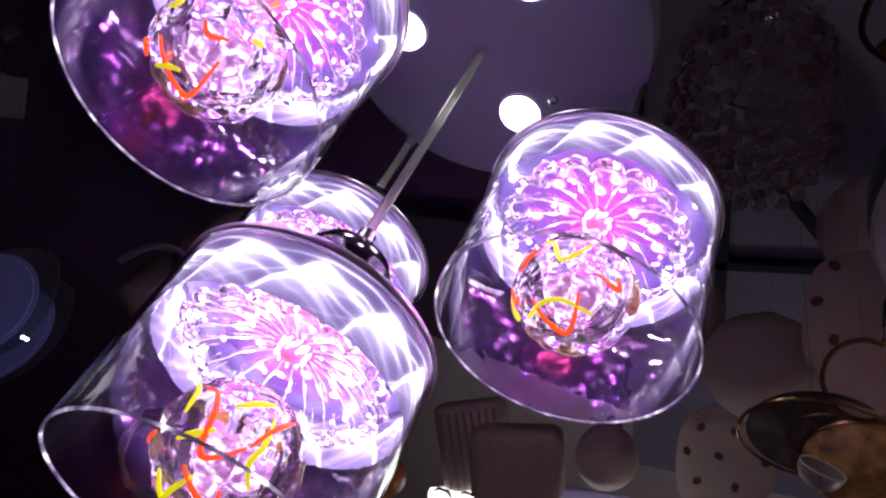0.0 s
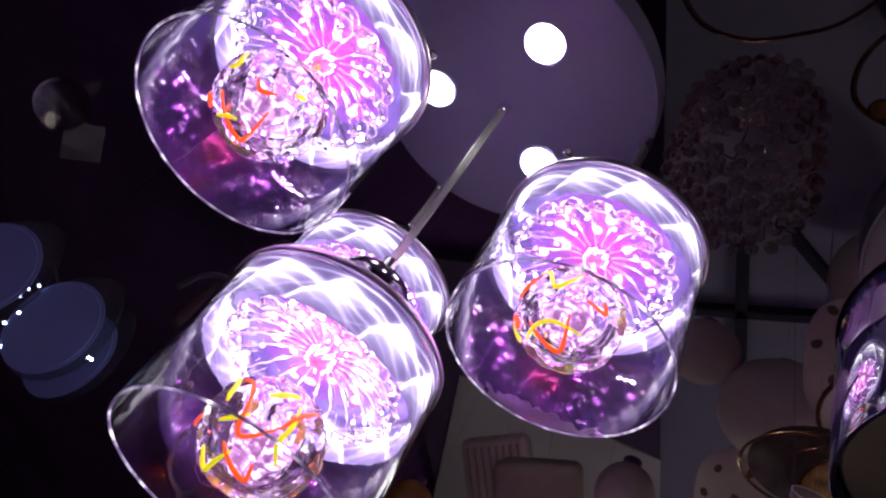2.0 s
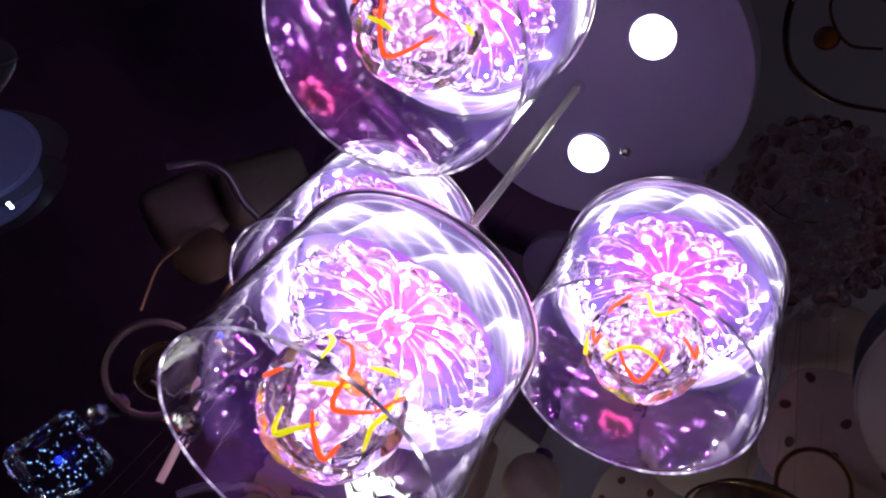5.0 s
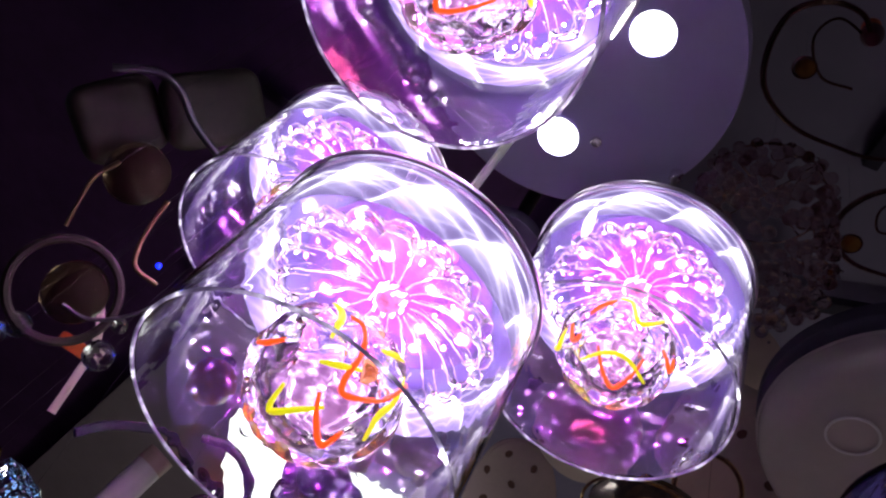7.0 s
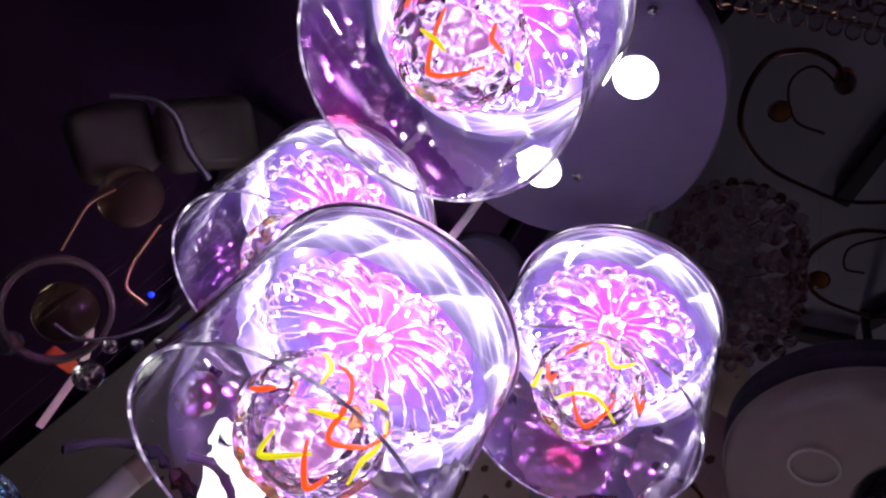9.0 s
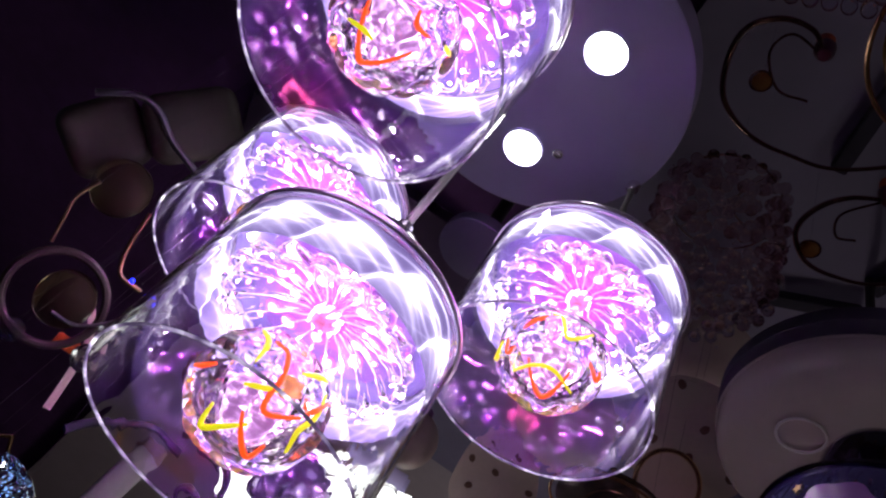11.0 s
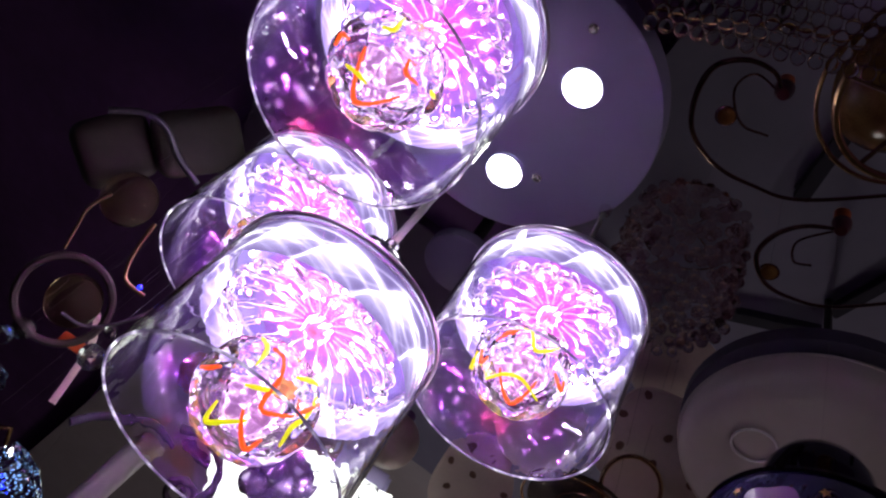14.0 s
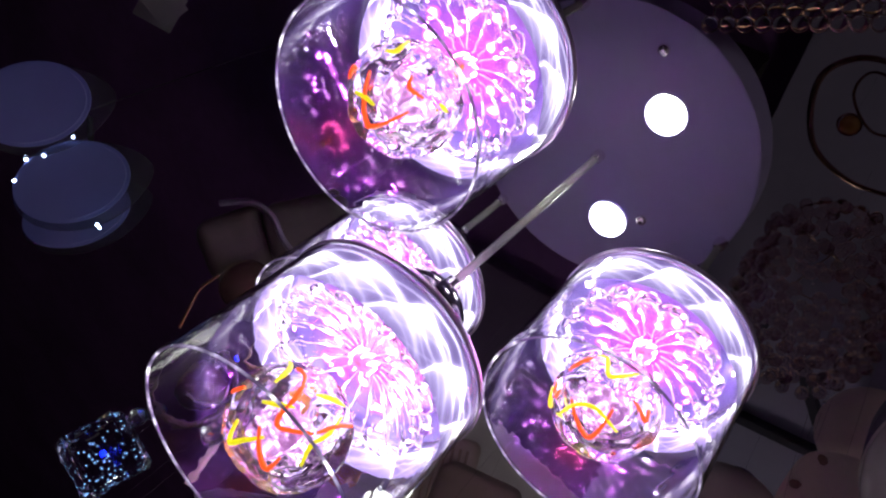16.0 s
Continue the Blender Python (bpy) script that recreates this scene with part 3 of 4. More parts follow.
def pendant(x, y, z, spin, leds, drop_to, strokes, ball_spin=0):
    """One hanging glass cylinder with its lit flower and ball; z is the height of its open rim."""
    p = thing("pendant_light", pose(x, y, z, 0, 0, 0), "lit clear glass cylinder pendant with violet glow and striped glass ball", "pendant light", "four pendants of one lamp")
    turn = pose(0, 0, 0, 0, 0, spin)
    shade = part("glass_shade", MESH["glass"], GLASS, p, "clear glass cylinder open at the bottom")
    shade.visible_shadow = False
    part("rim", MESH["rim"], RIMGLASS, shade, "polished glass rim with painted-on glow")
    part("cap", MESH["cap"], CAPMETAL, p, "polished chrome cap")
    part("cup", MESH["cup"], DARKCHROME, p, "polished chrome cup")
    part("cord_gland", MESH["gland"], CHROME, p)
    part("top_plate", MESH["plate"], PLATE, p, "lilac reflecting metal plate")
    part("glow_disc", MESH["board"], GLOWDISC, p, "violet disc with LED light painted as glow")
    part("falloff_ring", MESH["ring_a"], GLOWFALLOFF[0], p, "pink-violet step of painted glow")
    part("falloff_ring", MESH["ring_b"], GLOWFALLOFF[1], p, "violet step of painted glow")
    part("glow_core", MESH["core"], GLOWCORE, p, "magenta disc with LED light painted as glow")
    part("light_band", MESH["band"], BAND, p, "frosted lilac band with bright lines of light painted as glow", turn)
    bowl = part("flower_bowl", MESH["flower"], FLOWER, p, "scalloped clear glass flower bowl", turn)
    bowl.visible_shadow = False
    edge = part("bowl_edge", MESH["rimbead"], EDGE, bowl)
    edge.visible_shadow = False
    # Lip, petal and rib lines shine by painted emission.
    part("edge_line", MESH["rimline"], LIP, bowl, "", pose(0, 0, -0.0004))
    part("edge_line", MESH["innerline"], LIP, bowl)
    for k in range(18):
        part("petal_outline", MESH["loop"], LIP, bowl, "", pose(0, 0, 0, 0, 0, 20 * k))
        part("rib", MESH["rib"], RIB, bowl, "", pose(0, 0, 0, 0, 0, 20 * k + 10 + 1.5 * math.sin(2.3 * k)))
    if strokes == 1 or ball_spin:
        part("stem", MESH["short_stem"], CHROME, p, "thin chrome stem")
    else:
        part("stem", MESH[("stem", "", "mid_stem")[strokes]], AMBER, p, "ribbed amber brass stem")
    column = part("core_column", MESH["column"], REDCORE, p, "glowing pink column in the middle of the flower")
    for k in range(27):
        part("red_filament", MESH["redled"], REDLED, column, "", pose(0, 0, (0.0768, 0.0786, 0.0800)[k % 3], 0, 0, 13.33 * k))
    g = part("glass_ball", MESH["ball"], BALL, p, "rippled clear glass ball", pose(0, 0, 0.028, 0, 0, ball_spin))
    g.visible_shadow = False
    # Added lump; its painted glow imitates light refracted in the ball.
    part("added_glitter_core", MESH["glitter"], GLITTER, g, "added core with painted glow imitating pink-violet glitter", pose(0, 0, -0.0035))
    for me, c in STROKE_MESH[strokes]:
        part("stroke", me, ORANGE if c == "o" else YELLOW, g, "orange glass stroke with painted glow" if c == "o" else "yellow glass stroke with painted glow")
    # Halo discs: painted bloom where the lights sit.
    for k in range(15):
        a = radians(24 * k + spin + 4 * math.sin(2.9 * k))
        r = (0.034, 0.019, 0.0285)[k % 3]
        part("led_halo", MESH["halo_disc"], LED_HALO, p, "", pose(r * math.cos(a), r * math.sin(a), (0.0863, 0.0851, 0.0857)[k % 3]))
    # Added glowing beads round the bowl edge that make glints in the wall.
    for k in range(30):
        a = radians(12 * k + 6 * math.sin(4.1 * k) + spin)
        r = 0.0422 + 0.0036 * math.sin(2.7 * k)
        part("led_or_glint", MESH["glintp" if k % 3 == 0 else "glint"], GLINTP if k % 3 == 0 else GLINT, p, "", pose(r * math.cos(a), r * math.sin(a), 0.0635 + 0.0030 * math.sin(5.3 * k)))
    # Pink LEDs: number and place chosen for their reflections in the wall.
    for k in range(16):
        a = radians(22.5 * k + 7 * math.sin(3.3 * k) + spin)
        r = 0.0290 + 0.0080 * math.sin(4.9 * k)
        part("led_or_glint", MESH["ledp"], LEDP, p, "", pose(r * math.cos(a), r * math.sin(a), bowl_height(((r - 0.008) / 0.036) ** 1.11) - 0.0032))
    # Further added beads, for a row of white glints.
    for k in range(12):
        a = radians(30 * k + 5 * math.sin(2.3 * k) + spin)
        part("led_or_glint", MESH["glintw"], GLINT, p, "", pose(0.0458 * math.cos(a), 0.0458 * math.sin(a), 0.0705 + 0.0020 * math.sin(3.1 * k)))
    for a in leds:
        a = radians(a)
        part("led_or_glint", MESH["led_or_glint"].copy(), LEDW, p, "", pose(0.0495 * math.cos(a), 0.0495 * math.sin(a), 0.0862)).data.materials[0] = LEDW
    lift = drop_to - z
    cord = part("cord", tube([(0, 0, 0.160), (0.0004, 0.0003, (0.160 + lift) / 2), (0, 0, lift)], 0.0027, 8, False, 0.55), CORD, p, "clear two-core hanging cord")
    for s in (-1, 1):
        part("core", tube([(0.0011 * s, 0, 0.159), (0.0011 * s + 0.0004, 0.0003, (0.160 + lift) / 2), (0.0011 * s, 0, lift - 0.001)], 0.0005, 5), WIRE, cord)


CANOPY = (-0.1650, 0.2340, 2.3957)
pendant(-0.0642, 0.2624, 2.1739, 100, (-16, -128, -157), CANOPY[2], 1)
pendant(-0.1683, 0.2416, 2.0414, 0, (-167, -40, 75), CANOPY[2], 0)
pendant(-0.2126, 0.1407, 2.1655, 215, (-75, 25, 140), CANOPY[2], 2)
pendant(-0.2334, 0.3173, 2.1743, 290, (-150, -30, 90), CANOPY[2], 0, 70)

c = thing("ceiling_canopy", pose(*CANOPY), "round white ceiling canopy with three lit spotlights", "lamp canopy")
disc = part("disc", lathe([(0, 0), (0.1065, 0), (0.1080, 0.0008), (0.1083, 0.003), (0.1083, 0.026), (0.106, 0.028), (0, 0.028)], 128), WHITE, c)
part("backing_ring", lathe([(0.0880, 0.0285), (0.0990, 0.0285), (0.1000, 0.0300), (0.1000, 0.0480), (0.0880, 0.0480)], 128, True), DARK, c, "dark metal backing ring")
part("bracket", slab(0.10, 0.05, CEIL - CANOPY[2] - 0.048, 0.002), DARK, c, "", pose(0, 0, 0.048 + (CEIL - CANOPY[2] - 0.048) / 2))
for x, y in ((-0.1457, 0.2880), (-0.1331, 0.1908), (-0.2220, 0.2282)):
    s = part("spotlight", lathe([(0, -0.0022), (0.0130, -0.0022), (0.0140, -0.0018), (0.0143, -0.0004), (0, -0.0002)], 48), SPOT, c, "lit round white spotlight", pose(x - CANOPY[0], y - CANOPY[1], 0))
    part("bezel", lathe([(0.0142, -0.0004), (0.0146, -0.0020), (0.0153, -0.0018), (0.0155, -0.0003)], 48, True), WHITE, s)
for x, y in ((-0.1215, 0.2750), (-0.2205, 0.2004), (-0.150, 0.150)):
    part("screw", MESH["screw"], CHROME, c, "small chrome cap screw", pose(x - CANOPY[0], y - CANOPY[1], -0.0015))
for x, y in ((-0.0642, 0.2624), (-0.1683, 0.2416), (-0.2126, 0.1407), (-0.2334, 0.3173)):
    part("cord_grip", lathe([(0, -0.009), (0.0030, -0.009), (0.0046, -0.006), (0.0048, -0.0003), (0, -0.0002)], 20), CHROME, c, "", pose(x - CANOPY[0], y - CANOPY[1], 0))


# ---- the other lamps of the shop ----
def rod_to_ceiling(parent, origin, local=(0, 0, 0), r=0.0016, material=None):
    o = Vector(local)
    top = CEIL - origin[2]
    part("rod", tube([o, (o.x + 0.0003, o.y, (o.z + top) / 2), (o.x, o.y, top)], min(r, 0.0001), 5), material or TRACK, parent)


# navy shade with printed shapes
NX, NY, NZ = 0.122, 0.238, 2.118
n = thing("printed_pendant", pose(NX, NY, NZ), "glossy navy blue cylinder pendant printed with pink clouds and stars", "pendant light")
part("shade", lathe([(0.0600, 0.0), (0.0605, 0.001), (0.0605, 0.0785), (0.0590, 0.0805), (0.0575, 0.0805), (0.0580, 0.0785), (0.0580, 0.001)], 80, True), NAVY, n)
part("cap", lathe([(0, 0.0806), (0.0596, 0.0806), (0.0612, 0.0815), (0.0606, 0.0838), (0, 0.0843)], 64), BLACKCHROME, n, "black chrome cap")
part("cup", lathe([(0.0330, 0.0844), (0.0330, 0.1180), (0.0315, 0.1300), (0.0270, 0.1390), (0.0180, 0.1450), (0, 0.1470)], 48), BLACKCHROME, n, "black chrome cup")
part("diffuser", lathe([(0, 0.010), (0.056, 0.010), (0.0575, 0.012), (0, 0.013)], 48), MILK, n)
rod_to_ceiling(n, (NX, NY, NZ), (0, 0, 0.147), 0.0022, CORD)


def wrap_print(outline, az, z, r=0.0607):
    """A flat print bent round the shade."""
    vs, fs, m, rings = [], [], len(outline), 7
    for k in range(1, rings + 1):
        vs += [((r + 0.0002) * math.cos(az + x * k / rings / r), (r + 0.0002) * math.sin(az + x * k / rings / r), z + y * k / rings) for x, y in outline]
    vs += [(r * 0.996 * math.cos(az + x / r), r * 0.996 * math.sin(az + x / r), z + y) for x, y in outline] + [((r + 0.0002) * math.cos(az), (r + 0.0002) * math.sin(az), z)]
    for k in range(rings):
        fs += [(k * m + i, k * m + (i + 1) % m, (k + 1) * m + (i + 1) % m, (k + 1) * m + i) for i in range(m)]
    return mesh_of(vs, fs + [(i, (i + 1) % m, len(vs) - 1) for i in range(m)])


cloud = [(0.019 * math.cos(a) * (1 + 0.09 * math.cos(6 * a)), 0.0105 * math.sin(a) * (1.25 if math.sin(a) > 0 else 0.75) * (1 + 0.09 * math.cos(6 * a))) for a in [2 * math.pi * i / 40 for i in range(40)]]
star = [((0.0032 if i % 2 else 0.0014) * math.cos(math.pi * i / 5), (0.0032 if i % 2 else 0.0014) * math.sin(math.pi * i / 5)) for i in range(10)]
for k, (az, z) in enumerate(((-95, 0.048), (-150, 0.056), (-40, 0.054), (150, 0.045), (60, 0.05), (-175, 0.026), (-120, 0.018), (-70, 0.018))):
    part("cloud_print", wrap_print(cloud, radians(az), z), PINKPRINT, n, "pink printed cloud")
for az, z in ((-125, 0.068), (-70, 0.070), (-100, 0.072), (-168, 0.070), (-25, 0.068), (-138, 0.038), (170, 0.064), (-60, 0.038)):
    part("star_print", wrap_print(star, radians(az), z), YELLOWPRINT, n, "yellow printed star")

# smoked glass drum lamp
DX, DY, DZ = 0.186, 0.322, 2.357
n = thing("dome_lamp", pose(DX, DY, DZ), "smoky grey translucent glass drum lamp on a dark blue plate", "ceiling lamp")
part("dome", lathe([(0, -0.0150), (0.050, -0.0148), (0.080, -0.0138), (0.094, -0.0110), (0.1015, -0.0055), (0.1045, 0.0020), (0.1050, 0.0130), (0.1036, 0.0130), (0.1030, 0.0025), (0.1000, -0.0042), (0.093, -0.0093), (0.079, -0.0120), (0.050, -0.0130), (0, -0.0132)], 112), SMOKE, n)
part("inner_wall", lathe([(0.0945, -0.0060), (0.0955, -0.0060), (0.0955, 0.0250), (0.0945, 0.0250)], 96, True), SMOKE, n, "inner smoked glass wall")
part("opening_ring", ring(0.0165, 0.0010, 48), PALE, n, "pale thin ring", pose(-0.054, 0.0015, -0.0156))
part("back_plate", lathe([(0, 0.0262), (0.104, 0.0262), (0.1075, 0.0282), (0.1075, 0.0420), (0, 0.0430)], 96), BLUEPLATE, n, "dark blue back plate")
part("rod", tube([(0.030, -0.004, 0.025), (0.030, -0.002, 0.0), (0.030, 0.0, -0.0128)], 0.0042, 10), DARK, n)
part("knob", ball(0.0065, 18, 0.85), GOLD, n, "small brass knob", pose(0.064, -0.034, -0.0200))
part("knob_stem", tube([(0.064, -0.034, -0.0152), (0.064, -0.034, -0.0185)], 0.0030, 10), DARK, n)
part("hanger_bar", tube([(0, 0, 0.043), (0.002, 0, 0.15), (0.006, 0.01, CEIL - DZ - 0.004)], 0.004, 8), DARK, n)
part("rim", lathe([(0.1038, 0.0115), (0.1060, 0.0115), (0.1066, 0.0124), (0.1062, 0.0134), (0.1038, 0.0134)], 96, True), SMOKE, n, "clear glass edge")


def scroll_lamp(points, inner, r, name_label, drop=0.10):
    """A lamp arm: a scrolled metal bar with a small cup, hung from the board."""
    p0 = Vector(points[0])
    s = thing("scroll_arm", pose(*p0), name_label, "lamp arm", "scrolled arms of a chandelier")
    part("arm", tube(spline([Vector(q) - p0 for q in points], 8), lambda u: r * (0.75 + 0.4 * math.sin(math.pi * min(1, u * 1.3))), 8), COPPER, s)
    for q in inner:
        part("scroll", tube(spline([Vector(v) - p0 for v in q], 8), r * 0.5, 6), COPPER, s)
    part("cup", lathe([(0, -0.004), (0.0045, -0.003), (0.0072, 0.004), (0.0076, 0.010), (0, 0.011)], 20), REDCUP, s, "dark red cup")
    part("bulb_socket", lathe([(0, 0.011), (0.0062, 0.011), (0.0065, 0.024), (0, 0.025)], 16), ORANGECARD, s, "dull red bulb socket")
    e = Vector(points[-1]) - p0
    rod_to_ceiling(s, p0, tuple(e), 0.002)
    return s


scroll_lamp([(-0.009, 0.144, 2.48), (-0.025, 0.135, 2.48), (-0.046, 0.140, 2.482), (-0.061, 0.159, 2.484), (-0.057, 0.187, 2.484), (-0.041, 0.211, 2.482), (-0.011, 0.221, 2.478), (0.021, 0.216, 2.475), (0.057, 0.202, 2.474), (0.110, 0.150, 2.476)],
            [[(-0.006, 0.147, 2.483), (-0.033, 0.146, 2.486), (-0.037, 0.166, 2.488), (-0.016, 0.184, 2.486), (0.006, 0.179, 2.484)]], 0.0021, "dark rose gold scrolled chandelier arm")
scroll_lamp([(0.097, 0.203, 2.475), (0.077, 0.217, 2.475), (0.066, 0.235, 2.475), (0.064, 0.256, 2.475), (0.072, 0.271, 2.475), (0.091, 0.281, 2.473), (0.114, 0.277, 2.472), (0.141, 0.262, 2.472), (0.180, 0.215, 2.474)],
            [[(0.097, 0.206, 2.478), (0.083, 0.235, 2.48), (0.093, 0.252, 2.48), (0.106, 0.246, 2.48)]], 0.0020, "dark rose gold scrolled chandelier arm")
for q in ((-0.030, 0.183, 2.479), (0.083, 0.268, 2.47)):
    k = thing("amber_drop", pose(*q), "small round amber glass drop on a scrolled arm", "glass drop", "amber drops")
    part("drop", ball(0.0070, 16, 0.7, 0.1), mat("amber_glass", (0.45, 0.20, 0.06), 0.1, trans=0.3, grain=0.2), k)
    part("collar", ring(0.0078, 0.0008, 24, 6), COPPER, k)
    rod_to_ceiling(k, q, (0, 0, 0.004), 0.0007)

# large ring lamp with an amber bowl
GX, GY, GZ = 0.042, 0.070, 2.400
n = thing("ring_lamp", facing((GX, GY, GZ), (-0.25, 0.25, 1)), "gold ring lamp with an amber glass bowl", "ceiling lamp")
part("ring", ring(0.052, 0.0026, 72), GOLD, n)
part("outer_ring", ring(0.060, 0.0016, 72), GOLD, n, "", pose(0, 0, 0.012))
part("bowl", lathe([(0, 0.004), (0.02, 0.006), (0.038, 0.014), (0.046, 0.028), (0.0445, 0.028), (0.036, 0.016), (0, 0.007)], 40), mat("amber_bowl", (0.20, 0.11, 0.04), 0.15, trans=0.3, grain=0.5, size=90), n)
for k in range(5):
    a = 2 * math.pi * k / 5
    part("spoke", tube([(0.010 * math.cos(a), 0.010 * math.sin(a), -0.002), (0.052 * math.cos(a + 0.25), 0.052 * math.sin(a + 0.25), 0.0)], 0.0016, 6), COPPER, n)
part("rod", tube([(0, 0, 0.02), (0.01, -0.01, 0.1), (0.05, -0.05, 0.205)], 0.00012, 5), TRACK, n)


# rose crystal bead basket
def bead_basket(x, y, z):
    b = thing("bead_chandelier", pose(x, y, z), "dark rose drum chandelier of many round glass beads", "chandelier")
    me = ball(0.0045, 12)
    me.materials.append(BEAD)
    rows = [(0.044, -0.044 + 0.0098 * j, 24) for j in range(11)] + [(0.034, -0.047, 18), (0.023, -0.048, 12), (0.011, -0.0485, 6)]
    for j, (r, h, m) in enumerate(rows):
        for i in range(m):
            a = 2 * math.pi * (i + 0.5 * (j % 2)) / m + 0.06 * math.sin(3.1 * i + j)
            q = r * (1 + 0.04 * math.sin(5.3 * i + 2.1 * j))
            part("bead", me, BEAD, b, "", pose(q * math.cos(a), q * math.sin(a), h + 0.0022 * math.sin(7.7 * i + j)))
    chip = bmesh.new()
    bmesh.ops.create_icosphere(chip, subdivisions=1, radius=0.0011)
    fleck = bpy.data.meshes.new("m")
    chip.to_mesh(fleck)
    chip.free()
    # Chips added over the beads only to catch glints.
    for i in range(60):
        a, u = 2.399 * i, (i + 0.5) / 60
        r, h = (0.0495, -0.048 + 0.100 * (u - 0.3) / 0.7) if u > 0.3 else (0.048 * math.sqrt(u / 0.3), -0.0545)
        part("glint_chip", fleck, CRYSTAL, b, "", pose(r * math.cos(a), r * math.sin(a), h, 40 * i, 25 * i, 0))
    part("top_ring", ring(0.041, 0.0008, 48), COPPER, b, "", pose(0, 0, 0.060))
    for a in (0.3, 0.3 + math.pi / 2):
        part("cross_bar", tube([(0.041 * math.cos(a), 0.041 * math.sin(a), 0.061), (-0.041 * math.cos(a), -0.041 * math.sin(a), 0.061)], 0.0008, 6), COPPER, b)
    rod_to_ceiling(b, (x, y, z), (0, 0, 0.061), 0.004)


bead_basket(0.003, 0.261, 2.383)


# wired crystal drum
def crystal_drum():
    ox, oy, oz = -0.118, 0.122, 2.352
    d = thing("crystal_drum", pose(ox, oy, oz), "gold-wired drum lamp of clear glass beads", "chandelier")
    me = ball(0.0043, 12)
    hoop = ring(0.0047, 0.00035, 18, 5)
    along, up, out = Vector((0.93, -0.37, 0)), Vector((-0.25, -0.55, 0.80)).normalized(), Vector((0.3, 0.75, 0.55)).normalized()
    for j in range(6):
        for i in range(16):
            p = along * (0.0098 * i + 0.0048 * (j % 2)) + up * (0.016 + 0.0094 * j)
            part("bead", me, DRUMBEAD, d, "", Matrix.Translation(p))
            part("wire_loop", hoop, COPPER, d, "", facing(p, (0.2, -0.55, -0.75)))
    part("frame_bar", tube([Vector((-0.008, 0.004, 0.060)), along * 0.15 + Vector((0, -0.02, 0.062))], 0.002, 6), GOLD, d)
    part("stand_off", tube([along * 0.07 + Vector((0, -0.012, 0.061)), along * 0.07 + Vector((0, -0.012, CEIL - oz))], 0.003, 6), DARK, d)


crystal_drum()


# ---- far right: milk glass shades, gold rings ----
def globe(x, y, z, r, squash, label, material=None, print_dots=False, neck=True):
    g = thing("glass_shade_lamp", pose(x, y, z), label, "lamp shade")
    part("shade", ball(r, 32, squash, 0.05, 18), material or MILK, g)
    if neck:
        part("neck", lathe([(0, r * squash * 0.9), (r * 0.3, r * squash * 0.92), (r * 0.32, r * squash + 0.008), (0, r * squash + 0.009)], 24), MAROON, g)
    rod_to_ceiling(g, (x, y, z), (0, 0, r * squash), 0.003)
    return g


def dotted_shade(p, normal, outline, label):
    s = thing("star_print_shade", facing(p, normal), label, "lamp shade")
    part("shade", outline_slab(outline, 0.010, 0.003), MILK, s)
    st = outline_slab([(0.0040 * (1 + 0.18 * math.sin(2.3 * i * i)) * math.cos(math.pi * i / 6), 0.0036 * (1 + 0.18 * math.cos(1.9 * i * i)) * math.sin(math.pi * i / 6)) for i in range(12)], 0.0008, 0)
    xs = [q[0] for q in outline]
    ys = [q[1] for q in outline]
    k = 0
    j = 0
    y = min(ys) + 0.010
    while y < max(ys) - 0.006:
        x = min(xs) + 0.010 + 0.011 * (j % 2)
        while x < max(xs) - 0.006:
            inside = sum(((outline[i][1] > y) != (outline[i - 1][1] > y)) and (x < (outline[i - 1][0] - outline[i][0]) * (y - outline[i][1]) / (outline[i - 1][1] - outline[i][1]) + outline[i][0]) for i in range(len(outline))) % 2
            if inside:
                part("star_print", st, STAR, s, "", pose(x, y, 0.0056, 0, 0, 40 * k))
                k += 1
            x += 0.036 + 0.008 * math.sin(5.0 * x * 100 + j)
        y += 0.026 + 0.004 * math.sin(3.0 * j)
        j += 1
    top = s.matrix_basis.inverted() @ Vector((p[0], p[1] + 0.01, CEIL - 0.001))
    part("rod", tube([(0, 0, -0.004), top * 0.5, top], 0.00012, 5), TRACK, s)


blob = [(0.052 * math.cos(a) * (1 + 0.08 * math.cos(3 * a + 0.5)), 0.055 * math.sin(a) * (1 + 0.10 * math.cos(2 * a))) for a in [2 * math.pi * i / 48 for i in range(48)]]
dotted_shade((0.104, 0.425, 2.380), (-0.10, -0.62, -0.78), blob, "off-white shade printed with small brown stars")
small = [(0.045 * math.cos(a) * (1 + 0.08 * math.cos(3 * a)), 0.055 * math.sin(a)) for a in [2 * math.pi * i / 36 for i in range(36)]]
dotted_shade((0.020, 0.668, 2.410), (-0.05, -0.70, -0.72), small, "off-white shade printed with small brown stars")

globe(0.045, 0.575, 2.455, 0.055, 0.85, "cream milk glass globe shade, unlit")
globe(-0.029, 0.545, 2.488, 0.034, 0.9, "small cream milk glass globe, unlit")
globe(-0.082, 0.640, 2.372, 0.029, 1.1, "small cream milk glass globe, unlit")
globe(0.120, 0.470, 2.54, 0.050, 0.8, "cream milk glass globe shade, unlit")

globe(-0.283, 0.640, 2.300, 0.024, 0.9, "amber glass globe with a soft orange sheen", mat("dim_amber", (0.42, 0.16, 0.05), 0.3, grain=0.4, size=60))

# beige box shade
b = thing("box_shade", facing((-0.160, 0.640, 2.345), (0.05, -0.68, -0.72), 12), "beige rounded box lamp shade, unlit", "lamp shade")
part("shade", round_box(0.085, 0.070, 0.05, 0.012), BEIGE, b)
part("rod", tube([(0, 0, -0.02), (0, 0.12, -0.12)], 0.00012, 5), TRACK, b)
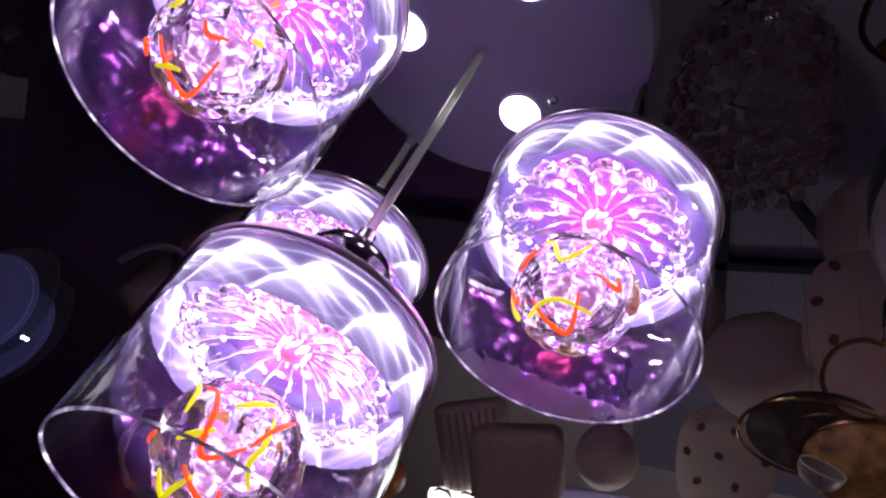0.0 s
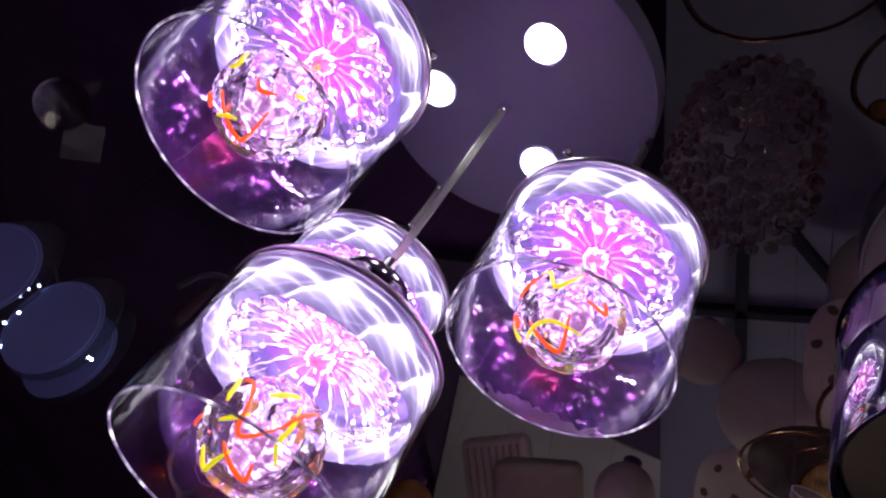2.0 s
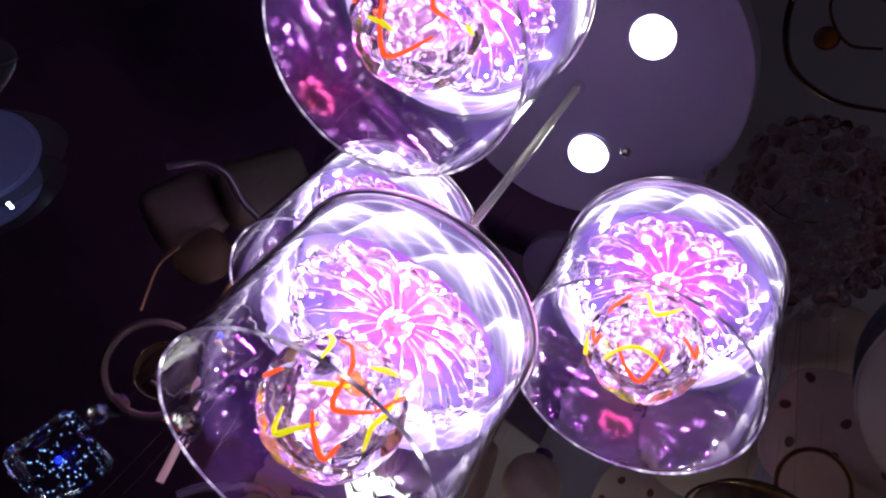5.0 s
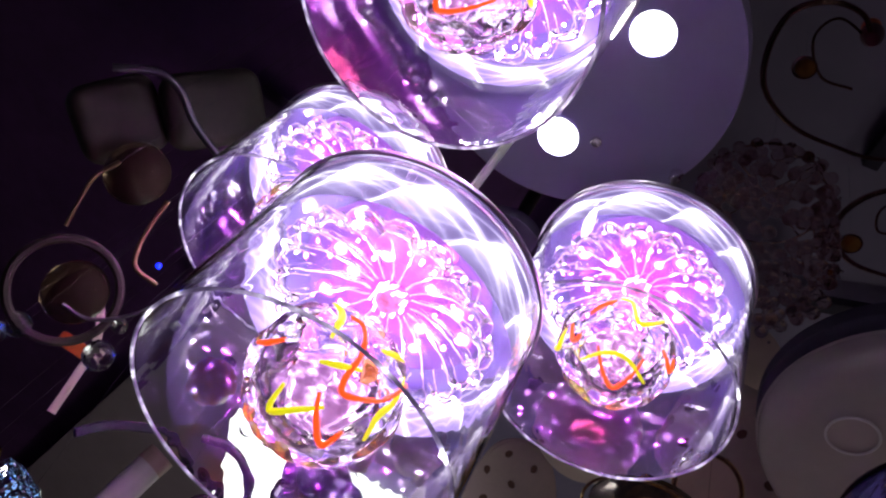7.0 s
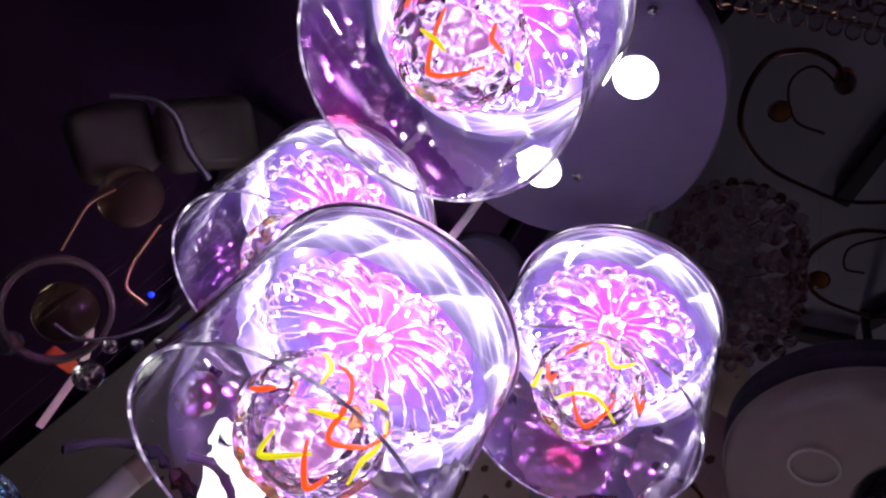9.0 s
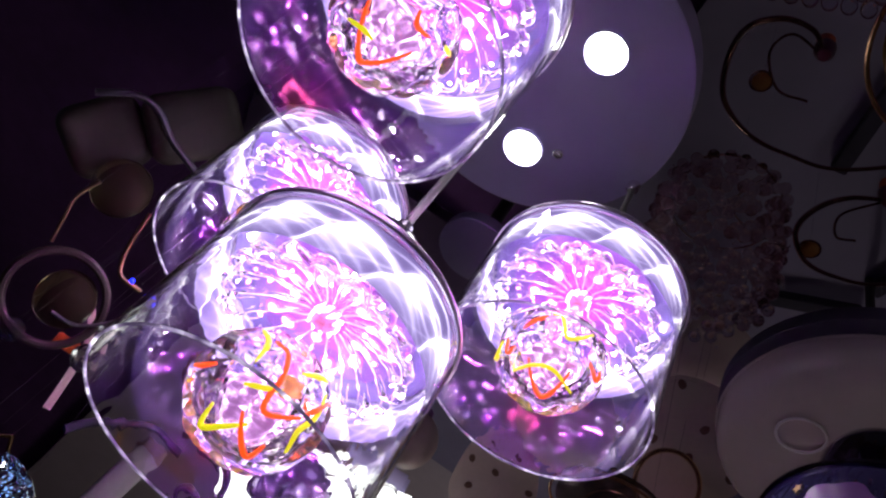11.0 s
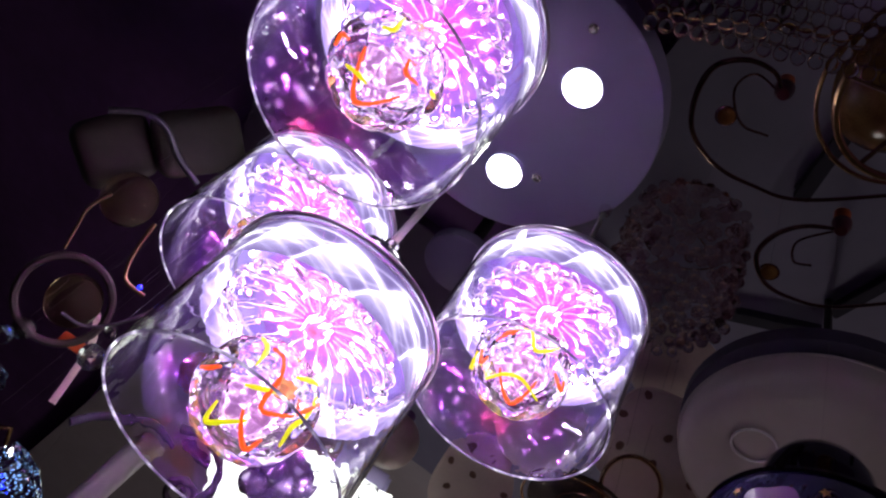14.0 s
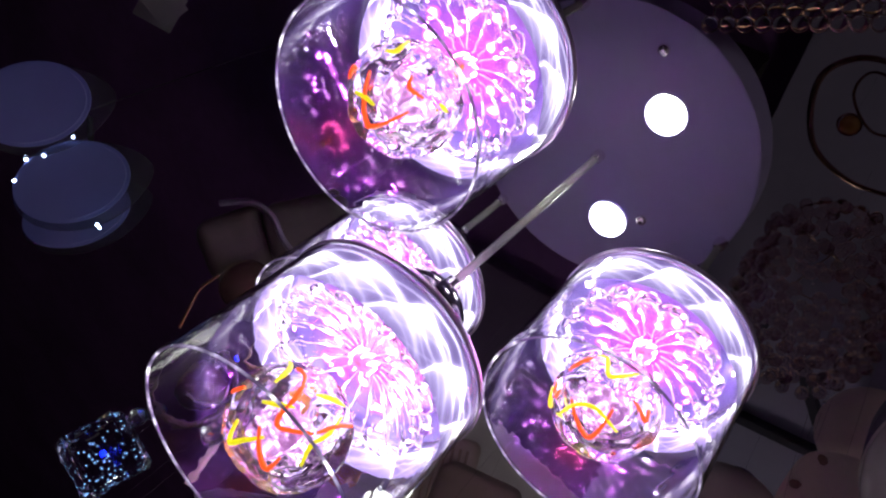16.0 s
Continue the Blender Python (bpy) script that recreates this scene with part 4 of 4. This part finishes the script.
b = thing("ribbed_shade", facing((-0.215, 0.675, 2.375), (0.05, -0.68, -0.72), 20), "grey ribbed lamp shade, unlit", "lamp shade")
part("shade", round_box(0.075, 0.095, 0.03, 0.010), MILK, b)
for k in range(8):
    part("ridge", tube([(-0.028 + 0.008 * k, -0.038, 0.0155), (-0.028 + 0.008 * k, 0.038, 0.0155)], 0.0016, 6), BEIGE, b)
part("rod", tube([(0, 0, -0.014), (0, 0.12, -0.12)], 0.00012, 5), TRACK, b)


def gold_hoop(p, normal, r, minor, label, disc=True, sx=1.0, material=None):
    h = thing("gold_ring_lamp", facing(p, normal), label, "ring lamp", "gold rings of other lamps")
    part("ring", ring(r, minor, 56, 8, sx), material or GOLD, h)
    if disc:
        part("diffuser", lathe([(0, -0.003), (r * 0.97, -0.002), (r * 0.985, 0.001), (0, 0.002)], 40), BEIGE, h, "unlit beige diffuser").matrix_basis = Matrix.Diagonal((sx, 1, 1, 1))
    top = h.matrix_basis.inverted() @ Vector((p[0], p[1] + 0.004, CEIL - 0.001))
    q = Vector((0, r, 0)) if (h.matrix_basis @ Vector((0, r, 0))).z > p[2] else Vector((0, -r, 0))
    part("rod", tube([q, (q + top) / 2, top], 0.00012, 5), TRACK, h)


gold_hoop((0.0925, 0.4230, 2.3222), (-0.2, -0.75, -0.55), 0.0255, 0.0022, "thin gold ring lamp with a beige diffuser, unlit", True, 0.95)
k = thing("small_bowl", facing((0.0702, 0.4366, 2.2585), (-0.25, 0.80, -0.55)), "small cream glass bowl lamp with a pale rim, unlit", "lamp shade")
part("bowl", lathe([(0.0140, 0.0), (0.0132, 0.0052), (0.0106, 0.0092), (0.0062, 0.0117), (0, 0.0124), (0, 0.0114), (0.0058, 0.0107), (0.0098, 0.0084), (0.0122, 0.0047), (0.0130, 0.0)], 40), CREAM, k)
part("rim", ring(0.0136, 0.0005, 40), PALE, k, "pale rim")
top = k.matrix_basis.inverted() @ Vector((0.0702, 0.4366, CEIL - 0.001))
part("rod", tube([(0, 0, 0.0), top * 0.5, top], 0.00012, 5), TRACK, k)
gold_hoop((0.0718, 0.4666, 2.3015), (0.0, 0.1, -1), 0.0475, 0.0013, "large thin gold ring lamp with a dark bowl, unlit", False, 1.05)
k = thing("dark_bowl", pose(0.0718, 0.4666, 2.3040), "dark smoked glass bowl inside a gold ring", "lamp shade")
part("bowl", lathe([(0, 0.013), (0.020, 0.0125), (0.036, 0.009), (0.045, 0.002), (0.0435, 0.002), (0.034, 0.007), (0, 0.0105)], 48), SMOKYBOWL, k)
part("inner_ring", ring(0.026, 0.0008, 40), GOLD, k, "", pose(0.008, 0.004, 0.0040))
rod_to_ceiling(k, (0.0718, 0.4666, 2.3040), (0, 0, 0.0125))

k = thing("amber_bowl", pose(0.1070, 0.4857, 2.3025), "amber crackled glass bowl lamp with a gold rim", "ceiling lamp")
part("bowl", lathe([(0, -0.030), (0.018, -0.027), (0.036, -0.014), (0.043, 0.004), (0.0415, 0.004), (0.034, -0.012), (0, -0.027)], 40), mat("crackled_amber", (0.60, 0.33, 0.10), 0.15, trans=0.2, grain=0.8, size=120, bump=0.5), k)
part("rim", ring(0.043, 0.0018, 48), GOLD, k, "", pose(0, 0, 0.004))
part("rod", tube([(0.0425, 0, 0.004), (0.02, 0, 0.1), (0, 0, CEIL - 2.3035)], 0.00012, 5), TRACK, k)
k = thing("amber_bowl", pose(0.030, 0.352, 2.142), "amber crackled glass bowl lamp with a gold rim", "ceiling lamp")
part("bowl", lathe([(0, -0.020), (0.012, -0.018), (0.024, -0.010), (0.029, 0.003), (0.028, 0.003), (0.022, -0.008), (0, -0.018)], 40), bpy.data.materials["crackled_amber"], k)
part("rim", ring(0.029, 0.0014, 48), GOLD, k, "", pose(0, 0, 0.003))
part("rod", tube([(0.0285, 0, 0.003), (0.015, 0, 0.2), (0, 0, CEIL - 2.143)], 0.00012, 5), TRACK, k)

# small canopy of a neighbouring lamp
k = thing("small_canopy", pose(-0.133, 0.392, 2.385), "small lilac-grey round ceiling canopy", "lamp canopy")
part("disc", lathe([(0, 0), (0.030, 0), (0.0315, 0.001), (0.0315, 0.012), (0, 0.013)], 56), DUSKY, k)
part("post", tube([(0, 0, 0.012), (0, 0, CEIL - 2.385)], 0.006, 10), DARK, k)

# ---- bright panel lamp and tube behind the pendants ----
p = thing("panel_lamp", pose(-0.135, 0.785, 2.330, 0, 0, -9), "brightly lit white panel lamp with a scalloped edge", "ceiling lamp")
edge = []
for i in range(14):
    edge.append((-0.105 + 0.21 * i / 13, -0.100 - 0.004 * (i % 2)))
edge += [(0.108, -0.09 + 0.018 * i + 0.0) for i in range(11)] + [(0.105 - 0.21 * i / 13, 0.100 + 0.004 * (i % 2)) for i in range(14)] + [(-0.108, 0.09 - 0.018 * i) for i in range(11)]
part("diffuser", outline_slab(edge, 0.008, 0), PANELGLOW, p, "glowing white acrylic")
part("housing", slab(0.19, 0.18, 0.03, 0.004), WHITE, p, "", pose(0, 0, 0.020))
part("rod", tube([(0, 0, 0.03), (0, 0, CEIL - 2.331)], 0.00012, 5), TRACK, p)
for k in range(7):
    part("crystal_drop", ball(0.011, 14, 1.2, 0.1), CRYSTAL, p, "clear glass drop", pose(-0.085 + 0.028 * k, -0.108, -0.012))
k = thing("crystal_cluster", pose(-0.144, 0.481, 2.171), "cluster of dark violet glass drops", "glass drops")
for i in range(14):
    a, h = 2.4 * i, 1 - 2 * (i + 0.5) / 14
    s = math.sqrt(1 - h * h)
    part("drop", ball(0.0105, 16, 1.15, 0.08, 80), mat("violet_glass", (0.42, 0.32, 0.52), 0.02, trans=0.93, ior=1.45) if i == 0 else bpy.data.materials["violet_glass"], k, "", pose(0.021 * s * math.cos(a), 0.021 * s * math.sin(a), 0.017 * h))
rod_to_ceiling(k, (-0.144, 0.481, 2.171), (0, 0, 0.018), 0.001)
t = thing("tube_lamp", pose(-0.278, 0.662, 2.175), "unlit white tube lamp", "tube lamp")
part("tube", tube([(-0.012, 0.030, -0.085), (0.0, 0.0, -0.008), (0.006, -0.012, 0.032)], 0.0125, 14), TUBEWHITE, t)
part("end_cap", tube([(0.006, -0.012, 0.032), (0.0085, -0.016, 0.044)], 0.013, 14), BEIGE, t)
part("rod", tube([(0.007, -0.014, 0.04), (0.008, -0.01, CEIL - 2.176)], 0.00012, 5), TRACK, t)
s = thing("iron_scroll", facing((-0.200, 0.500, 2.128), (0.1, -0.75, -0.6)), "small black iron scroll ornament", "ornament")
part("scroll", tube([(0.012 * (1 - 0.11 * i / 3) * math.cos(0.42 * i), 0.012 * (1 - 0.11 * i / 3) * math.sin(0.42 * i), 0) for i in range(20)], 0.0026, 8), DARK, s)
part("arm", tube(spline([(0.012, 0, 0), (0.018, 0.016, 0.0), (0.010, 0.034, 0.0), (-0.012, 0.042, 0.0), (-0.03, 0.036, 0)], 6), 0.003, 8), DARK, s)
top = s.matrix_basis.inverted() @ Vector((-0.2, 0.52, CEIL - 0.001))
part("rod", tube([(-0.03, 0.036, 0), top], 0.00012, 5), TRACK, s)

# ---- left: petal lamp with blue light ----
PETAL_AT = Vector((-0.605, 0.405, 2.240))
n = thing("petal_lamp", pose(*PETAL_AT), "white petal disc lamp, its blue light painted on, with tiny bright lights", "ceiling lamp")
NORMAL = Vector((0.42, -0.62, -0.66))
for q, rx, ry, tilt in (((-0.620, 0.345, 2.233), 0.051, 0.037, 66), ((-0.592, 0.418, 2.241), 0.054, 0.037, 70), ((-0.604, 0.465, 2.248), 0.053, 0.032, 72)):
    o = [(rx * math.cos(2 * math.pi * i / 48), ry * math.sin(2 * math.pi * i / 48)) for i in range(48)]
    base = Matrix.Translation(-PETAL_AT) @ facing(q, NORMAL, tilt)
    part("petal", outline_slab(o, 0.008, 0.003), PETAL, n, "", base)
    wide = [(1.13 * a + 0.010 * max(0, a / rx) ** 6, 1.10 * b) for a, b in o]
    part("clear_petal", outline_slab(wide, 0.003, 0.001), DARKGLASS, n, "dark clear acrylic petal", base @ pose(0.002, -0.004, -0.0085))
for q in ((-0.6612, 0.3358, 2.2714), (-0.6141, 0.3831, 2.2523), (-0.6052, 0.3822, 2.2577), (-0.6194, 0.3992, 2.2349), (-0.6308, 0.4215, 2.2088), (-0.5499, 0.4399, 2.2333), (-0.5470, 0.4415, 2.2333), (-0.6211, 0.3872, 2.2450), (-0.6309, 0.4051, 2.2237)):
    part("tiny_led_or_spark", ball(0.0016, 8), COLDLED, n, "", Matrix.Translation(Vector(q) - PETAL_AT))
part("rod", tube([(-0.02, -0.03, 0.03), (-0.02, -0.02, CEIL - PETAL_AT.z - 0.001)], 0.0006, 6), TRACK, n)
part("strut", tube([(-0.04, -0.05, 0.022), (-0.02, -0.02, 0.05), (0.01, 0.05, 0.020)], 0.003, 8), DARK, n)

# crystal cube lamps
def cut_cube(size):
    """A cube of cut crystal: its faces broken into many small flat facets, its corners taken off."""
    bm = bmesh.new()
    bmesh.ops.create_cube(bm, size=size)
    bmesh.ops.bevel(bm, geom=bm.edges[:], offset=size * 0.12, segments=1, affect="EDGES")
    bmesh.ops.triangulate(bm, faces=bm.faces[:])
    bmesh.ops.subdivide_edges(bm, edges=bm.edges[:], cuts=3, use_grid_fill=True)
    for v in bm.verts:
        v.co *= 1 + 0.07 * noise.noise(v.co * (5.5 / size)) + 0.05 * noise.noise(v.co * (11 / size))
    me = bpy.data.meshes.new("m")
    bm.to_mesh(me)
    bm.free()
    return me


def crystal_cube(p, size, label, spin):
    k = thing("crystal_lamp", pose(*p, 24, 10, spin), label, "crystal lamp", "crystal cubes")
    part("cube", cut_cube(size), ICE, k, "blue-tinted faceted crystal cube")
    me = ball(0.0006, 6)
    # Random glowing points are added to imitate sparkle on the facets.
    for i in range(60):
        v = Vector((random.uniform(-1, 1), random.uniform(-1, 1), random.uniform(-1, 1))) * size * 0.42
        part("tiny_led_or_spark", me, CUBESPARK, k, "", Matrix.Translation(v))
    part("blue_core", ball(size * 0.05, 10), BLUELED, k)
    up = Matrix(k.matrix_basis).inverted() @ Vector((p[0] - 0.06, p[1] + 0.02, CEIL - 0.001))
    part("cord", tube(spline([(0, 0, size * 0.4), up * 0.35 + Vector((0.01, 0.01, 0)), up], 6), 0.0001, 5), TRACK, k)


crystal_cube((-0.3724, 0.4859, 2.0998), 0.050, "sparkling blue-lit crystal cube lamp on a thin cord", 30)
crystal_cube((-0.2890, 0.4900, 2.0600), 0.038, "sparkling blue-lit crystal cube lamp on a thin cord", 65)
for q in ((-0.3282, 0.4764, 2.0517), (-0.3163, 0.4752, 2.0716), (-0.2781, 0.3342, 2.1414)):
    k = thing("blue_indicator", pose(*q), "tiny bright blue indicator light on a wire", "indicator light", "blue indicators")
    part("bulb", ball(0.0015, 10), BLUELED, k)
    rod_to_ceiling(k, q, (0, 0, 0.002), 0.0006)

# left cluster: plates, rings, drops
def plate_thing(name, p, normal, spin, sx, sy, material, label, category):
    k = thing(name, facing(p, normal, spin), label, category)
    part("plate", round_box(sx, sy, 0.030, 0.013) if material is BROWN else slab(sx, sy, 0.003, 0.001, 2), material, k)
    top = k.matrix_basis.inverted() @ Vector((p[0] - 0.03, p[1] + 0.02, CEIL - 0.001))
    part("rod", tube([(0, 0, -0.003), top * 0.5, top], 0.00012, 5), TRACK, k)


VIEW = (0.45, -0.72, -0.52)
plate_thing("box_shade", (-0.388, 0.374, 2.250), VIEW, -16, 0.052, 0.056, BROWN, "brown-grey acrylic plate lamp, unlit", "lamp shade")
plate_thing("box_shade", (-0.345, 0.352, 2.285), VIEW, -24, 0.050, 0.066, BROWN, "brown-grey acrylic plate lamp, unlit", "lamp shade")


def bent_bar(name, pts, r, material, label, flat=1.0):
    p0 = Vector(pts[0])
    k = thing(name, pose(*p0), label, "lamp arm", "bent bars of a hanging lamp")
    part("bar", tube(spline([Vector(q) - p0 for q in pts], 8), r, 8, False, flat), material, k)
    q = max((Vector(q) - p0 for q in pts), key=lambda v: v.z)
    rod_to_ceiling(k, p0, tuple(q), 0.0008)


bent_bar("bent_arm", [(-0.385, 0.321, 2.230), (-0.367, 0.318, 2.245), (-0.351, 0.324, 2.250), (-0.335, 0.336, 2.246), (-0.315, 0.346, 2.245)], 0.0024, DULLCHROME, "bent chrome lamp arm")
bent_bar("bent_arm", [(-0.341, 0.364, 2.151), (-0.344, 0.355, 2.163), (-0.346, 0.346, 2.175), (-0.341, 0.338, 2.188)], 0.0012, DULLGOLD, "thin rose gold lamp arm")
bent_bar("bent_arm", [(-0.327, 0.385, 2.225), (-0.326, 0.397, 2.209), (-0.323, 0.406, 2.197), (-0.317, 0.413, 2.190), (-0.302, 0.418, 2.192)], 0.0017, DULLGOLD, "thin gold lamp arm")
bent_bar("bent_arm", [(-0.328, 0.413, 2.141), (-0.313, 0.417, 2.145), (-0.298, 0.414, 2.159), (-0.285, 0.406, 2.181), (-0.282, 0.399, 2.193)], 0.0012, DULLCHROME, "thin chrome wire loop")
bent_bar("curved_strip", [(-0.312, 0.496, 2.125), (-0.315, 0.486, 2.146), (-0.319, 0.474, 2.168), (-0.331, 0.461, 2.184), (-0.345, 0.447, 2.190)], 0.0034, MILK, "narrow curved white strip", 0.35)
gold_hoop((-0.339, 0.424, 2.156), VIEW, 0.031, 0.0030, "brown acrylic ring lamp, unlit", False, 1.0, DARKBROWN)
globe(-0.350, 0.376, 2.222, 0.0195, 1.1, "small amber glass globe, unlit", mat("amber_globe", (0.36, 0.25, 0.17), 0.05, trans=0.95, ior=1.18, grain=0.3, size=60), neck=False)
globe(-0.337, 0.430, 2.163, 0.019, 1.1, "small brownish glass globe, unlit", bpy.data.materials["amber_globe"], neck=False)
for q, r in (((-0.296, 0.428, 2.136), 0.0095), ((-0.345, 0.436, 2.128), 0.008), ((-0.300, 0.425, 2.158), 0.005), ((-0.288, 0.422, 2.168), 0.004), ((-0.278, 0.418, 2.176), 0.004), ((-0.352, 0.44, 2.118), 0.007)):
    k = thing("crystal_drop", pose(*q, 10, 20, 0), "clear faceted crystal drop", "crystal drop", "crystal drops")
    bm = bmesh.new()
    bmesh.ops.create_icosphere(bm, subdivisions=2, radius=r)
    me = bpy.data.meshes.new("m")
    bm.to_mesh(me)
    bm.free()
    part("crystal", me, CRYSTAL, k)
    up = Matrix(k.matrix_basis).inverted() @ Vector((q[0], q[1], CEIL - 0.001))
    part("thread", tube([(0, 0, r * 0.8), up], 0.0001, 4), TRACK, k)
plate_thing("orange_card", (-0.340, 0.505, 2.176), VIEW, 15, 0.022, 0.010, ORANGECARD, "small orange card label", "card label")

# glass globe with a paper tag, far left
k = thing("tagged_globe", pose(-0.652, 0.266, 2.400), "dark clear glass globe with a paper price tag", "lamp shade")
part("globe", ball(0.027, 28), CRYSTAL, k)
part("tag", slab(0.034, 0.030, 0.001, 0.0002, 1), TAG, k, "grey paper tag", facing((0.014, 0.036, -0.004), (0.5, -0.6, -0.6), 8))
part("socket", lathe([(0, 0.026), (0.009, 0.027), (0.010, 0.045), (0, 0.046)], 20), CHROME, k)
part("thread", tube([(0.012, 0.022, 0.004), (0.004, 0.006, 0.028)], 0.0005, 5), CORD, k)
part("rod", tube([(0, 0, 0.045), (0, 0, CEIL - 2.401)], 0.00012, 5), TRACK, k)
plate_thing("hanging_card", (-0.669, 0.320, 2.415), (0.5, -0.6, -0.6), 30, 0.042, 0.040, TAG, "plain grey paper card", "card label")

# ---- lit globes added out of view to brighten the background ----
for q, r in (((1.25, -0.75, 1.75), 0.085), ((1.0, 1.5, 1.8), 0.125)):
    k = thing("fill_globe", pose(*q), "unseen warm white globe added as fill light", "ceiling lamp", "lit shop globes")
    part("globe", ball(r, 24), FILLGLOW, k)
    rod_to_ceiling(k, q, (0, 0, r * 0.95), 0.008)

# brass bracket and dark arched bar by the crystal lamps
bent_bar("brass_bracket", [(-0.4332, 0.7743, 2.1853), (-0.4135, 0.7773, 2.1995), (-0.4113, 0.7777, 2.2011), (-0.4101, 0.7790, 2.1988), (-0.3988, 0.7908, 2.1781)], 0.0022, GOLD, "small brass corner bracket")
bent_bar("arched_bar", [(-0.2814, 0.4586, 2.1057), (-0.2738, 0.4647, 2.1218), (-0.2632, 0.4809, 2.1412), (-0.2481, 0.4984, 2.1585), (-0.2283, 0.5217, 2.1644)], 0.0030, TRACK, "dark arched metal lamp bar", 0.6)
